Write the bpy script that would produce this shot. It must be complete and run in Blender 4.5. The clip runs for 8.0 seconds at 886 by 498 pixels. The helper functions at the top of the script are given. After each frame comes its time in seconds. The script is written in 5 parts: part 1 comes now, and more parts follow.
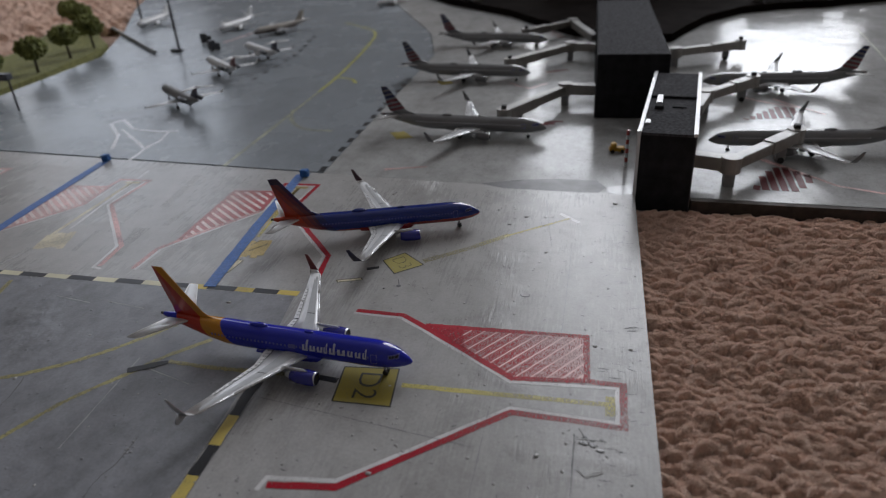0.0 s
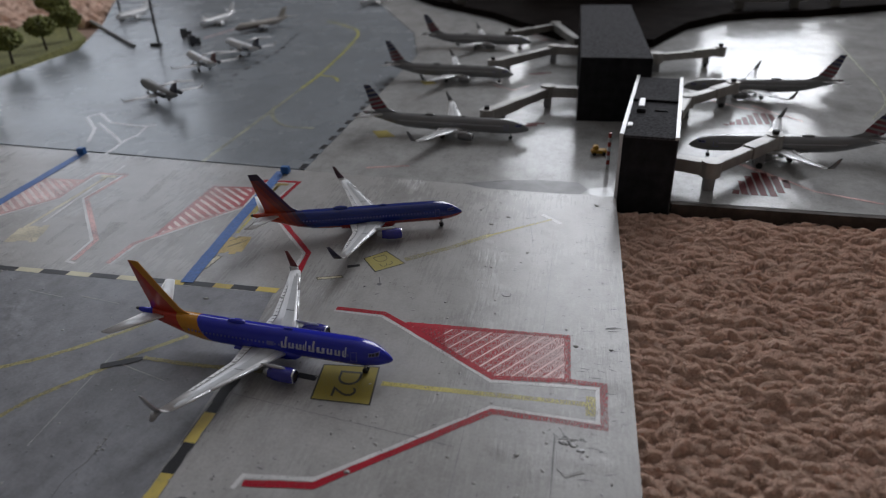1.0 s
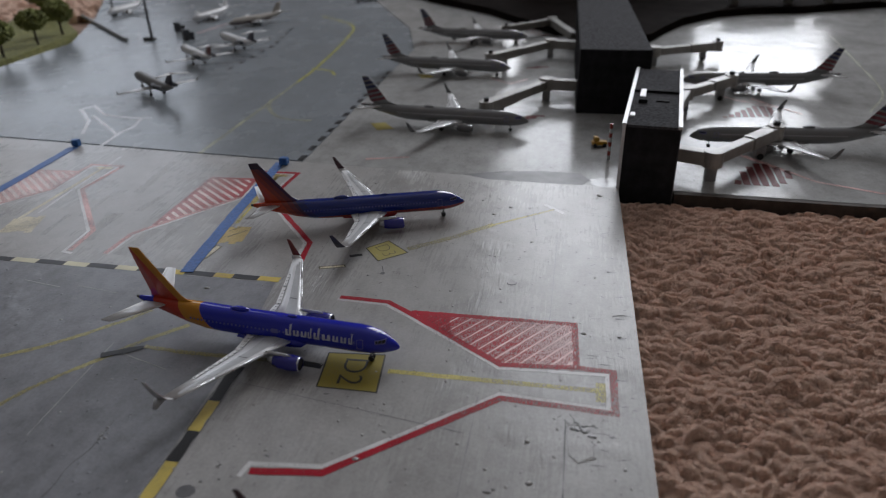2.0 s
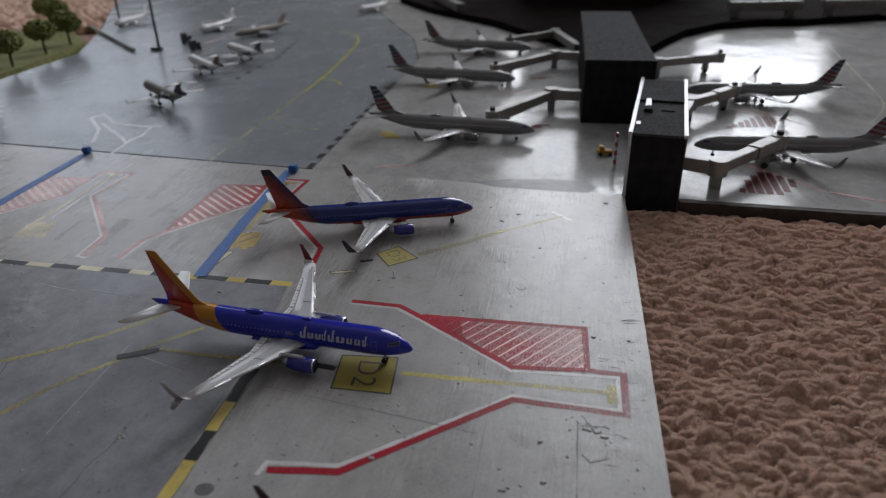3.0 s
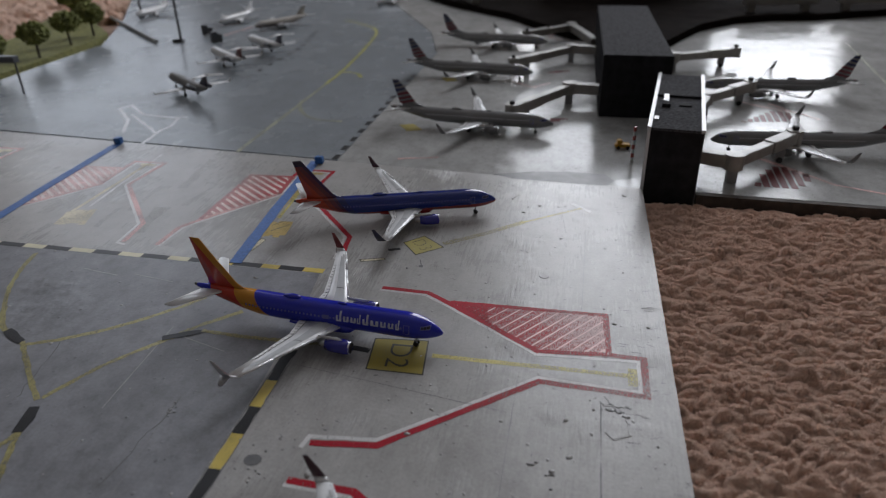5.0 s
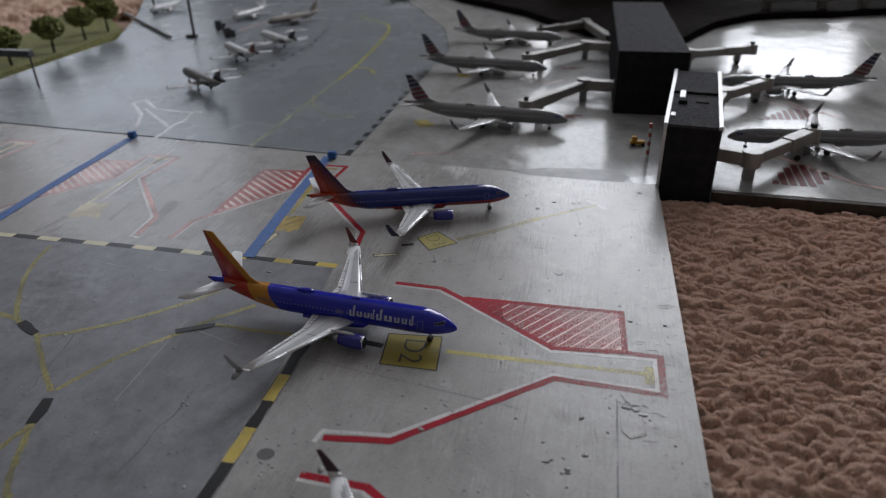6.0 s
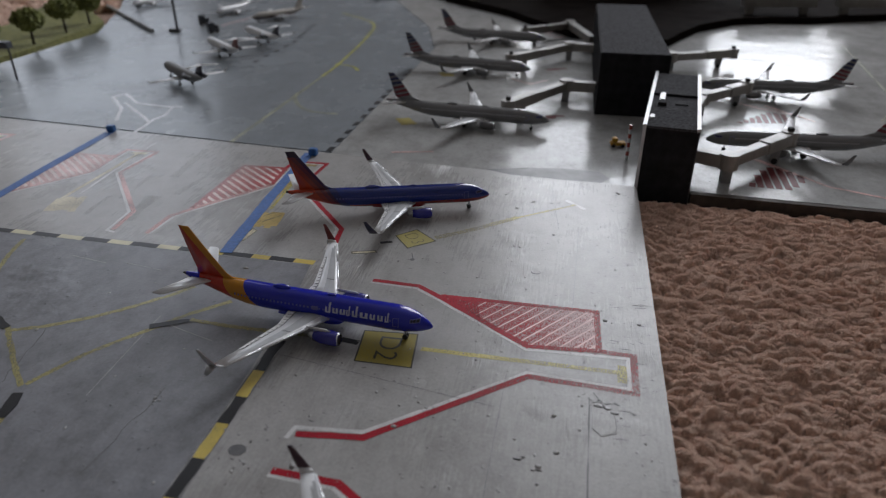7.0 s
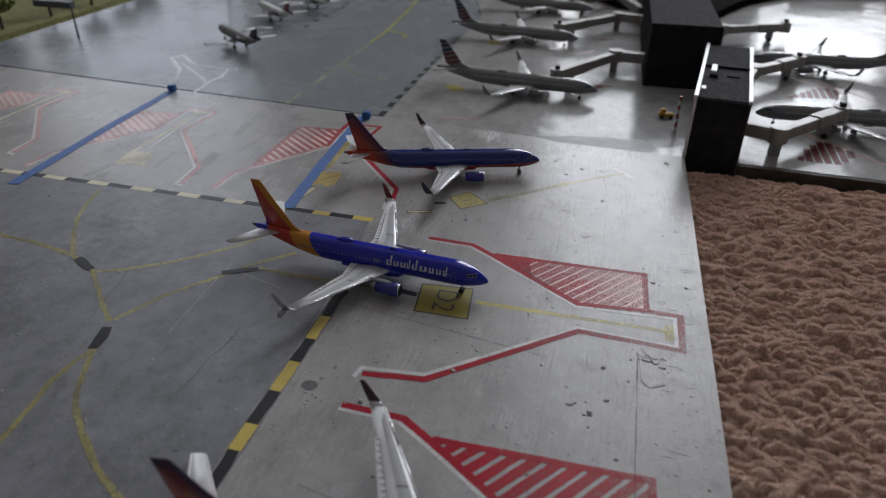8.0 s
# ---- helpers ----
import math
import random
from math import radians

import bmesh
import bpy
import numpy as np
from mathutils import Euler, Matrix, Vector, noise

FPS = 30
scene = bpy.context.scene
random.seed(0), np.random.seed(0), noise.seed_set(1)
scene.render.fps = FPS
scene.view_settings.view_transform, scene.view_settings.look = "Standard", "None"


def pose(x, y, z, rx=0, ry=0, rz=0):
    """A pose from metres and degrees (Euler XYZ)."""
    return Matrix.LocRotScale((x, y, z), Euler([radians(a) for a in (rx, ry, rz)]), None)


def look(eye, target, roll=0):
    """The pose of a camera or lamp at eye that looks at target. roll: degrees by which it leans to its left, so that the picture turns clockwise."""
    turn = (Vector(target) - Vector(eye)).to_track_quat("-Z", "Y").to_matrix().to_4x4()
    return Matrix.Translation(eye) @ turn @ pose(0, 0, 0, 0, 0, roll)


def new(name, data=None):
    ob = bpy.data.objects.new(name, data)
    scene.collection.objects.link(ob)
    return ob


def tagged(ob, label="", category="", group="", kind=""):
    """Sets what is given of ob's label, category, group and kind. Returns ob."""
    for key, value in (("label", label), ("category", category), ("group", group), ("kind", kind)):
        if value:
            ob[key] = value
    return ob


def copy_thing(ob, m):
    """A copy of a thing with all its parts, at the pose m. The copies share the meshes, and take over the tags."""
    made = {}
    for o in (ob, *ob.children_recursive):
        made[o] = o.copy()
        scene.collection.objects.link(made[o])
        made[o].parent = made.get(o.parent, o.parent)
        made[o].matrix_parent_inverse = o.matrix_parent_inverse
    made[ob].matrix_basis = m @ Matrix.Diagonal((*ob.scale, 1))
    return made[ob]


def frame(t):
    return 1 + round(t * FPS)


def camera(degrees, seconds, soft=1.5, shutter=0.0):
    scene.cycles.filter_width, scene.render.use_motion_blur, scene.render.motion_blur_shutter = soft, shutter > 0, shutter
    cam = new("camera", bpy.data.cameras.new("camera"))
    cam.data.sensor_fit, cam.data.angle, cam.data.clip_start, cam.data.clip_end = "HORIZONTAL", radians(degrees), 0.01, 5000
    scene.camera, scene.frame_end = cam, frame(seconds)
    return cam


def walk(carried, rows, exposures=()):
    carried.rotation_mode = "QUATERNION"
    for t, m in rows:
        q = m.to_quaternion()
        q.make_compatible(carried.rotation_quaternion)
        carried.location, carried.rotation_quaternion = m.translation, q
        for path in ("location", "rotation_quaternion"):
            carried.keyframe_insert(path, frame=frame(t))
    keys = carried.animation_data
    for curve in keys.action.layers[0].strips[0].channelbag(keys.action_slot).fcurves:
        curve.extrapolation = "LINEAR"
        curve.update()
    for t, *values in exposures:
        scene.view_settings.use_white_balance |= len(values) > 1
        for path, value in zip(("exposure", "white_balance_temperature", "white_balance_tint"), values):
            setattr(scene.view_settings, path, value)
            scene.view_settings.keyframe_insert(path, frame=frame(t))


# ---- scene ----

# ================= camera =================
cam = camera(66.5, 8.0, soft=1.15)
cam.data.dof.use_dof = True
cam.data.dof.focus_distance = 0.27
cam.data.dof.aperture_fstop = 14.0
PATH = [
    (0.0, (-0.02356, -0.32857, 0.14408), (-0.08495, -0.07159, 0.00199), -3.35),
    (0.5, (-0.02437, -0.33019, 0.14462), (-0.08169, -0.07179, 0.00339), -2.90),
    (1.0, (-0.02468, -0.32817, 0.14204), (-0.07720, -0.06891, 0.00054), -1.60),
    (1.5, (-0.02711, -0.32815, 0.13936), (-0.07806, -0.06901, -0.00295), -1.49),
    (1.7, (-0.02803, -0.32811, 0.13786), (-0.07826, -0.06863, -0.00407), -1.44),
    (2.8, (-0.03393, -0.33294, 0.13593), (-0.07999, -0.07170, -0.00417), -0.97),
    (3.0, (-0.03337, -0.33362, 0.13616), (-0.08237, -0.07130, -0.00090), -1.11),
    (3.5, (-0.03355, -0.33457, 0.13624), (-0.08691, -0.07226, 0.00082), -1.20),
    (4.0, (-0.03688, -0.34062, 0.13789), (-0.09037, -0.07791, 0.00327), -1.09),
    (4.5, (-0.03757, -0.34562, 0.14079), (-0.09057, -0.08513, 0.00174), -1.06),
    (4.7, (-0.03805, -0.34543, 0.14082), (-0.09060, -0.08541, 0.00072), -1.01),
    (5.8, (-0.03944, -0.34504, 0.14100), (-0.09369, -0.08576, 0.00017), -0.95),
    (6.0, (-0.04047, -0.34432, 0.13900), (-0.09715, -0.08573, -0.00214), -0.99),
    (6.5, (-0.03632, -0.34172, 0.13907), (-0.09401, -0.08278, -0.00101), -0.65),
    (7.0, (-0.03729, -0.34438, 0.13872), (-0.08762, -0.08464, -0.00271), 0.30),
    (7.5, (-0.03761, -0.34685, 0.14009), (-0.08183, -0.08609, -0.00150), 0.98),
    (7.8, (-0.04061, -0.35155, 0.13804), (-0.08779, -0.09319, -0.00696), 1.13),
    (8.0, (-0.04427, -0.35905, 0.13996), (-0.10599, -0.10810, -0.01242), 0.79),
]
walk(cam, [(t, look(eye, target, roll)) for t, eye, target, roll in PATH], exposures=[(0.0, 0.26, 6500, 14)])

# ================= light =================
world = bpy.data.worlds.new("world")
scene.world = world
world.use_nodes = True
wn = world.node_tree.nodes
sky = wn.new("ShaderNodeTexSky")
sky.sky_type = "NISHITA"
sky.sun_disc = False
sky.sun_elevation = radians(35)
sky.sun_rotation = radians(160)
world.node_tree.links.new(sky.outputs[0], wn["Background"].inputs[0])
wn["Background"].inputs[1].default_value = 0.06


def window_lamp(x, z, w, h, power, color):
    lamp = bpy.data.lights.new("window_light", "AREA")
    lamp.shape, lamp.size, lamp.size_y, lamp.energy, lamp.color = "RECTANGLE", w, h, power, color
    ob = new("window_light", lamp)
    ob.matrix_basis = look((x, 1.56, z), (x, 0.0, z))
    return ob


window_lamp(0.205, 1.085, 0.81, 1.73, 24.0, (0.92, 0.965, 1.0))
window_lamp(-1.57, 1.05, 0.84, 1.60, 5.3, (0.90, 0.95, 1.0))

# ================= materials =================


def nodes_of(name):
    m = bpy.data.materials.new(name)
    m.use_nodes = True
    return m, m.node_tree.nodes, m.node_tree.links, m.node_tree.nodes["Principled BSDF"]


def noise_tex(nt, lk, scale, detail=4.0, rough=0.55, stretch=(1, 1, 1), coords="Object"):
    tc, mp, tx = nt.new("ShaderNodeTexCoord"), nt.new("ShaderNodeMapping"), nt.new("ShaderNodeTexNoise")
    mp.inputs["Scale"].default_value = stretch
    lk.new(tc.outputs[coords], mp.inputs[0])
    lk.new(mp.outputs[0], tx.inputs["Vector"])
    tx.inputs["Scale"].default_value, tx.inputs["Detail"].default_value, tx.inputs["Roughness"].default_value = scale, detail, rough
    return tx.outputs[0]


def ramp(nt, lk, fac, stops):
    r = nt.new("ShaderNodeValToRGB")
    while len(r.color_ramp.elements) < len(stops):
        r.color_ramp.elements.new(0.5)
    for e, (p, c) in zip(r.color_ramp.elements, stops):
        e.position, e.color = p, (*c, 1) if len(c) == 3 else c
    lk.new(fac, r.inputs[0])
    return r.outputs[0]


def mix(nt, lk, fac, a, b, mode="MIX"):
    m = nt.new("ShaderNodeMix")
    m.data_type, m.blend_type = "RGBA", mode
    for socket, v in ((m.inputs[0], fac), (m.inputs[6], a), (m.inputs[7], b)):
        if isinstance(v, bpy.types.NodeSocket):
            lk.new(v, socket)
        else:
            socket.default_value = v if isinstance(v, float) else (*v, 1)
    return m.outputs[2]


def bump(nt, lk, bsdf, height, strength, dist):
    b = nt.new("ShaderNodeBump")
    b.inputs["Strength"].default_value, b.inputs["Distance"].default_value = strength, dist
    lk.new(height, b.inputs["Height"])
    lk.new(b.outputs[0], bsdf.inputs["Normal"])


def math_node(nt, lk, op, a, b=0.0, c=0.0):
    m = nt.new("ShaderNodeMath")
    m.operation = op
    for socket, v in zip(m.inputs, (a, b, c)):
        if isinstance(v, bpy.types.NodeSocket):
            lk.new(v, socket)
        else:
            socket.default_value = v
    return m.outputs[0]


def plain(name, color, rough=0.5, metal=0.0, vary=0.15, scale=300.0, bumps=0.0, coat=0.0):
    m, nt, lk, b = nodes_of(name)
    n = noise_tex(nt, lk, scale)
    lo, hi = [max(0.0, c * (1 - vary)) for c in color], [min(1.0, c * (1 + vary)) for c in color]
    lk.new(ramp(nt, lk, n, [(0.3, lo), (0.7, hi)]), b.inputs["Base Color"])
    r = ramp(nt, lk, noise_tex(nt, lk, scale * 0.37), [(0.3, (rough * 0.85,) * 3), (0.7, (min(1, rough * 1.15),) * 3)])
    lk.new(r, b.inputs["Roughness"])
    b.inputs["Metallic"].default_value = metal
    b.inputs["Coat Weight"].default_value = coat
    if bumps:
        bump(nt, lk, b, n, bumps, 0.0003)
    return m


def board_paint(name, color, rough, streak=(260, 18, 1), dark=0.75, light=1.12, relief=0.5, wave=0.0, grime=0.0):
    """Brushed house paint on plywood: streaks, blotches, scuffs and small lumps."""
    m, nt, lk, b = nodes_of(name)
    blot = noise_tex(nt, lk, 14.0, 6.0, 0.6)
    fine = noise_tex(nt, lk, 900.0, 3.0, 0.6)
    brush = noise_tex(nt, lk, 1.0, 4.0, 0.6, (streak[0] * 2.2, streak[1] * 2.2, 40))
    c1 = ramp(nt, lk, blot, [(0.28, [c * dark for c in color]), (0.5, color), (0.72, [min(1, c * light) for c in color])])
    c2 = mix(nt, lk, 0.12, c1, ramp(nt, lk, brush, [(0.3, [c * 0.78 for c in color]), (0.7, [min(1, c * 1.15) for c in color])]))
    c3 = mix(nt, lk, 0.25, c2, ramp(nt, lk, fine, [(0.35, [c * 0.7 for c in color]), (0.65, [min(1, c * 1.2) for c in color])]))
    # sparse dark specks
    sp = noise_tex(nt, lk, 420.0, 2.0, 0.5)
    speck = ramp(nt, lk, sp, [(0.70, (0, 0, 0)), (0.735, (1, 1, 1))])
    c4 = mix(nt, lk, math_node(nt, lk, "MULTIPLY", speck, 0.5), c3, [c * 0.25 for c in color])
    if grime:
        # rubbed-in dirt and pale rub marks at hand size and finger size
        g1 = noise_tex(nt, lk, 1.0, 9.0, 0.68, (70, 45, 10))
        g2 = noise_tex(nt, lk, 1.0, 6.0, 0.7, (190, 130, 10))
        d1 = ramp(nt, lk, g1, [(0.32, (0.62, 0.61, 0.59)), (0.5, (0.97, 0.97, 0.97)), (0.68, (1.22, 1.22, 1.23))])
        d2 = ramp(nt, lk, g2, [(0.30, (0.70, 0.69, 0.67)), (0.48, (1.0, 1.0, 1.0)), (0.70, (1.15, 1.15, 1.15))])
        c4 = mix(nt, lk, grime, c4, mix(nt, lk, 1.0, mix(nt, lk, 1.0, c4, d1, "MULTIPLY"), d2, "MULTIPLY"))
    lk.new(c4, b.inputs["Base Color"])
    r = ramp(nt, lk, math_node(nt, lk, "ADD", math_node(nt, lk, "MULTIPLY", brush, 0.28), math_node(nt, lk, "MULTIPLY", blot, 0.72)),
             [(0.3, (rough * 0.8,) * 3), (0.7, (min(1, rough * 1.3),) * 3)])
    lk.new(r, b.inputs["Roughness"])
    amount = ramp(nt, lk, noise_tex(nt, lk, 22.0, 3.0, 0.6), [(0.52, (0.02, 0.02, 0.02)), (0.70, (2.1, 2.1, 2.1))])
    h = math_node(nt, lk, "ADD", math_node(nt, lk, "MULTIPLY", brush, amount), math_node(nt, lk, "MULTIPLY", fine, 0.2))
    h = math_node(nt, lk, "ADD", h, math_node(nt, lk, "MULTIPLY", speck, 0.6))
    if wave:
        h = math_node(nt, lk, "ADD", h, math_node(nt, lk, "MULTIPLY", noise_tex(nt, lk, 26.0, 2.0, 0.5), wave))
    bump(nt, lk, b, h, relief, 0.0006)
    return m


def marker_paint(name, color, base, wear=0.45, rough=0.4, sharp=0.08, relief=0.35, spec=0.25, rub_glare=0.0, slope=(14.0, 0.95), clear=False, under=None):
    """Marker or thin paint, worn through to the board paint along the brush grain."""
    m, nt, lk, b = nodes_of(name)
    tc = noise_tex(nt, lk, 1.0, 4.0, 0.8, (2700, 560, 60))
    big = noise_tex(nt, lk, 45.0, 3.0)
    k = math_node(nt, lk, "ADD", math_node(nt, lk, "MULTIPLY", tc, 0.8), math_node(nt, lk, "MULTIPLY", big, 0.2))
    if rub_glare:
        # worn thinner along x; the fading also stands in for glare
        tco, sep = nt.new("ShaderNodeTexCoord"), nt.new("ShaderNodeSeparateXYZ")
        lk.new(tco.outputs["Object"], sep.inputs[0])
        edge = math_node(nt, lk, "MULTIPLY_ADD", sep.outputs[0], slope[0], slope[1])
        edge = math_node(nt, lk, "MINIMUM", math_node(nt, lk, "MAXIMUM", edge, 0.0), 1.0)
        k = math_node(nt, lk, "SUBTRACT", k, math_node(nt, lk, "MULTIPLY", edge, rub_glare))
    f = ramp(nt, lk, k, [(wear - sharp, (0, 0, 0)), (wear + sharp, (1, 1, 1))])
    tone = ramp(nt, lk, big, [(0.3, [c * 0.8 for c in color]), (0.7, [min(1, c * 1.15) for c in color])])
    if rub_glare and under:
        # rubbed down to a pale undercoat, with whitish glare painted into the same tone
        tone = mix(nt, lk, math_node(nt, lk, "MULTIPLY", edge, 0.75), tone, under)
    if clear:
        f = ramp(nt, lk, k, [(wear - sharp * 0.6, (0, 0, 0)), (wear + sharp * 0.6, (1, 1, 1))])
        # worn places are bare and show the board below
        lk.new(tone, b.inputs["Base Color"])
        lk.new(f, b.inputs["Alpha"])
    else:
        lk.new(mix(nt, lk, f, base, tone), b.inputs["Base Color"])
    b.inputs["Roughness"].default_value = 0.29 if clear and spec > 0.22 else rough
    b.inputs["Specular IOR Level"].default_value = 0.22 if clear and spec > 0.22 else spec
    bump(nt, lk, b, tc, relief, 0.00008)
    return m


APRON = (0.435, 0.43, 0.42)
TAXI = (0.215, 0.22, 0.238)
M_APRON = board_paint("apron_paint", (0.395, 0.388, 0.378), 0.27, (440, 34, 1), relief=0.36, grime=0.4)
M_TAXI = board_paint("taxiway_paint", TAXI, 0.40, (60, 40, 1), 0.62, 1.25, 0.5, 0.0, 0.75)
M_FAR = board_paint("far_taxiway_paint", (0.25, 0.273, 0.293), 0.25, (20, 15, 1), 0.88, 1.1, 0.2, 5.0, 0.25)
M_FARAPRON = board_paint("far_apron_paint", (0.36, 0.36, 0.352), 0.155, (8, 14, 1), 0.72, 1.2, 0.24, 5.0, 0.5)
M_FARAPRON.node_tree.nodes["Principled BSDF"].inputs["Specular IOR Level"].default_value = 0.085
M_APRON.node_tree.nodes["Principled BSDF"].inputs["Specular IOR Level"].default_value = 0.27
M_FAR.node_tree.nodes["Principled BSDF"].inputs["Specular IOR Level"].default_value = 0.14
M_LIP = plain("glossy_paint_lip", (0.34, 0.34, 0.34), 0.22, 0, 0.1, 200, 0.6)
M_LIPDARK = plain("dark_grey_paint_run", (0.20, 0.20, 0.205), 0.3, 0, 0.15, 120, 0.3)
for mt in (M_LIPDARK,):
    mt.node_tree.nodes["Principled BSDF"].inputs["Specular IOR Level"].default_value = 0.10
M_EDGE = plain("board_edge_dark", (0.055, 0.042, 0.034), 0.8, 0, 0.35, 200, 0.4)
M_RED = marker_paint("red_marker", (0.42, 0.012, 0.028), (0.52, 0.33, 0.34), 0.38, 0.5, 0.18, 0.9, 0.10, 0.17, clear=True, under=(0.70, 0.24, 0.24))
M_REDHATCH = marker_paint("red_hatch_marker", (0.42, 0.012, 0.028), (0.56, 0.36, 0.37), 0.425, 0.5, 0.20, 1.0, 0.10, 0.17, (15.0, 1.1), clear=True, under=(0.66, 0.20, 0.20))
M_PINKUNDER = marker_paint("pink_underlay_paint", (0.80, 0.62, 0.60), APRON, 0.34, 0.45, 0.16, 0.6, 0.25, clear=True)
M_REDOLD = marker_paint("faded_red_marker", (0.76, 0.47, 0.45), APRON, 0.465, 0.45, 0.14, clear=True)
M_REDMID = marker_paint("thin_red_marker", (0.42, 0.085, 0.09), APRON, 0.41, 0.45, 0.16, 0.35, 0.25, 0.14, (-30.0, -5.85), clear=True, under=(0.80, 0.52, 0.50))
M_REDWASH = marker_paint("pink_wash_marker", (0.88, 0.74, 0.71), APRON, 0.42, 0.45, 0.2, clear=True)
# red marker, deepened so the tone includes shadow beneath the jets
M_REDGATE = marker_paint("maroon_marker", (0.11, 0.010, 0.013), (0.13, 0.08, 0.08), 0.40, 0.35, 0.12, 0.35, 0.06)
M_SMEAR = marker_paint("pale_smear_paint", (0.62, 0.615, 0.605), APRON, 0.54, 0.4, 0.16, clear=True)
M_PINKPALE = marker_paint("pale_pink_marker", (0.80, 0.52, 0.50), APRON, 0.46, 0.45, 0.16, clear=True)
M_OCHRE = marker_paint("ochre_stroke_paint", (0.54, 0.41, 0.16), APRON, 0.42, 0.45, 0.12, clear=True)
M_OCHREPALE = marker_paint("pale_ochre_stroke_paint", (0.74, 0.68, 0.50), APRON, 0.43, 0.45, 0.14, clear=True)
M_WHITE = marker_paint("white_line_paint", (0.70, 0.695, 0.69), APRON, 0.40, 0.4, 0.10, clear=True)
M_YELLOW = marker_paint("yellow_line_paint", (0.58, 0.51, 0.16), APRON, 0.45, 0.4, 0.12, 0.5, 0.25, 0.05, clear=True)
M_YELLOWTAXI = marker_paint("yellow_taxi_paint", (0.41, 0.37, 0.17), TAXI, 0.455, 0.45, 0.12, clear=True)
M_YELLOWFAR = marker_paint("yellow_far_paint", (0.46, 0.47, 0.36), TAXI, 0.47, 0.4, 0.14, clear=True)
M_YELLOWGREEN = marker_paint("yellow_green_line_paint", (0.50, 0.49, 0.17), TAXI, 0.42, 0.4, 0.14, clear=True)
M_YELLOWWORN = marker_paint("yellow_smudged_paint", (0.44, 0.40, 0.19), APRON, 0.50, 0.45, 0.18, clear=True)
M_SIGN = marker_paint("sign_yellow_paint", (0.32, 0.255, 0.042), (0.22, 0.19, 0.09), 0.40, 0.45, 0.12)
M_SIGNPALE = marker_paint("pale_sign_paint", (0.44, 0.38, 0.12), (0.30, 0.27, 0.14), 0.38)
M_DASHY = marker_paint("dash_yellow_paint", (0.68, 0.53, 0.13), (0.28, 0.24, 0.12), 0.38)
M_DASHW = marker_paint("dash_pale_paint", (0.76, 0.72, 0.52), APRON, 0.36)
M_BLACK = marker_paint("dash_black_paint", (0.025, 0.025, 0.027), (0.06, 0.06, 0.06), 0.36)
M_INK = plain("ink_black", (0.03, 0.028, 0.02), 0.6)
M_INKPALE = plain("ink_faded", (0.20, 0.18, 0.10), 0.6)
M_PENCIL = plain("pencil_gray", (0.13, 0.13, 0.135), 0.6)
M_PENCILPALE = plain("pencil_pale", (0.23, 0.23, 0.235), 0.6)
M_INKTHIN = plain("ink_thin", (0.09, 0.08, 0.045), 0.6)
M_DOMEPALE = plain("dome_pale", (0.55, 0.57, 0.68), 0.25)
M_TAPE = plain("blue_tape", (0.055, 0.15, 0.42), 0.5, 0, 0.28, 650, 1.0)
M_TAPEKNOB = plain("blue_tape_dark", (0.03, 0.13, 0.36), 0.5, 0, 0.3, 500, 0.8)
M_CHALK = marker_paint("chalk_white", (0.74, 0.74, 0.76), TAXI, 0.40, 0.6, 0.14, clear=True)
M_SCRATCH = plain("scratch_pale", (0.42, 0.42, 0.42), 0.6)
M_TERMINAL = plain("matte_black_card", (0.026, 0.026, 0.028), 0.7, 0, 0.3, 150)
M_TERMROOF = plain("charcoal_roof", (0.060, 0.060, 0.064), 0.85, 0, 0.45, 700, 0.4)
M_TERMROOF.node_tree.nodes["Principled BSDF"].inputs["Specular IOR Level"].default_value = 0.12
M_TRIM = plain("pale_trim", (0.62, 0.63, 0.64), 0.35, 0, 0.1)
M_TRIMDARK = plain("dark_grey_trim", (0.06, 0.06, 0.065), 0.5)
M_BRIDGE = plain("bridge_offwhite", (0.30, 0.285, 0.26), 0.45, 0, 0.12, 250)
M_BRIDGEGREY = plain("bridge_grey", (0.25, 0.25, 0.25), 0.5, 0, 0.15)
# bridge colour darkened to hold the shade at the far edge
M_SPARE = plain("shade_dimmed_taupe", (0.14, 0.13, 0.115), 0.6, 0, 0.2, 120)
M_RUBBER = plain("rubber_black", (0.02, 0.02, 0.02), 0.7)
M_WING = plain("wing_silver", (0.70, 0.705, 0.71), 0.34, 0.12, 0.06, 300)
M_SLOT = plain("flap_slot_grey", (0.16, 0.16, 0.165), 0.5)
M_WINGEDGE = plain("wing_edge_bright", (0.86, 0.87, 0.88), 0.28, 0.35, 0.04)
M_WINGPANEL = plain("wing_panel_grey", (0.47, 0.48, 0.49), 0.42, 0.1, 0.08)
M_WINGLETDARK = plain("winglet_dark", (0.035, 0.035, 0.06), 0.35)
M_WINGLETINNER = plain("winglet_inner", (0.07, 0.03, 0.04), 0.35)
M_WINGLETRED = plain("winglet_red", (0.16, 0.03, 0.03), 0.35)
M_WINDOW = plain("cockpit_glass_black", (0.015, 0.017, 0.02), 0.12)
M_DECAL = plain("decal_pale", (0.50, 0.52, 0.64), 0.4)
M_DOOR = plain("door_outline_blue", (0.16, 0.17, 0.42), 0.4)
M_FLAP = plain("flap_pale", (0.80, 0.80, 0.80), 0.32, 0.0, 0.06, 300)
M_DECALFAINT = plain("decal_faint_blue", (0.10, 0.11, 0.36), 0.4)
M_BLUEPAINT = plain("nacelle_blue", (0.022, 0.024, 0.27), 0.22, 0, 0.05, 300, 0, 0.5)
M_INTAKE = plain("intake_dark", (0.02, 0.02, 0.022), 0.5)
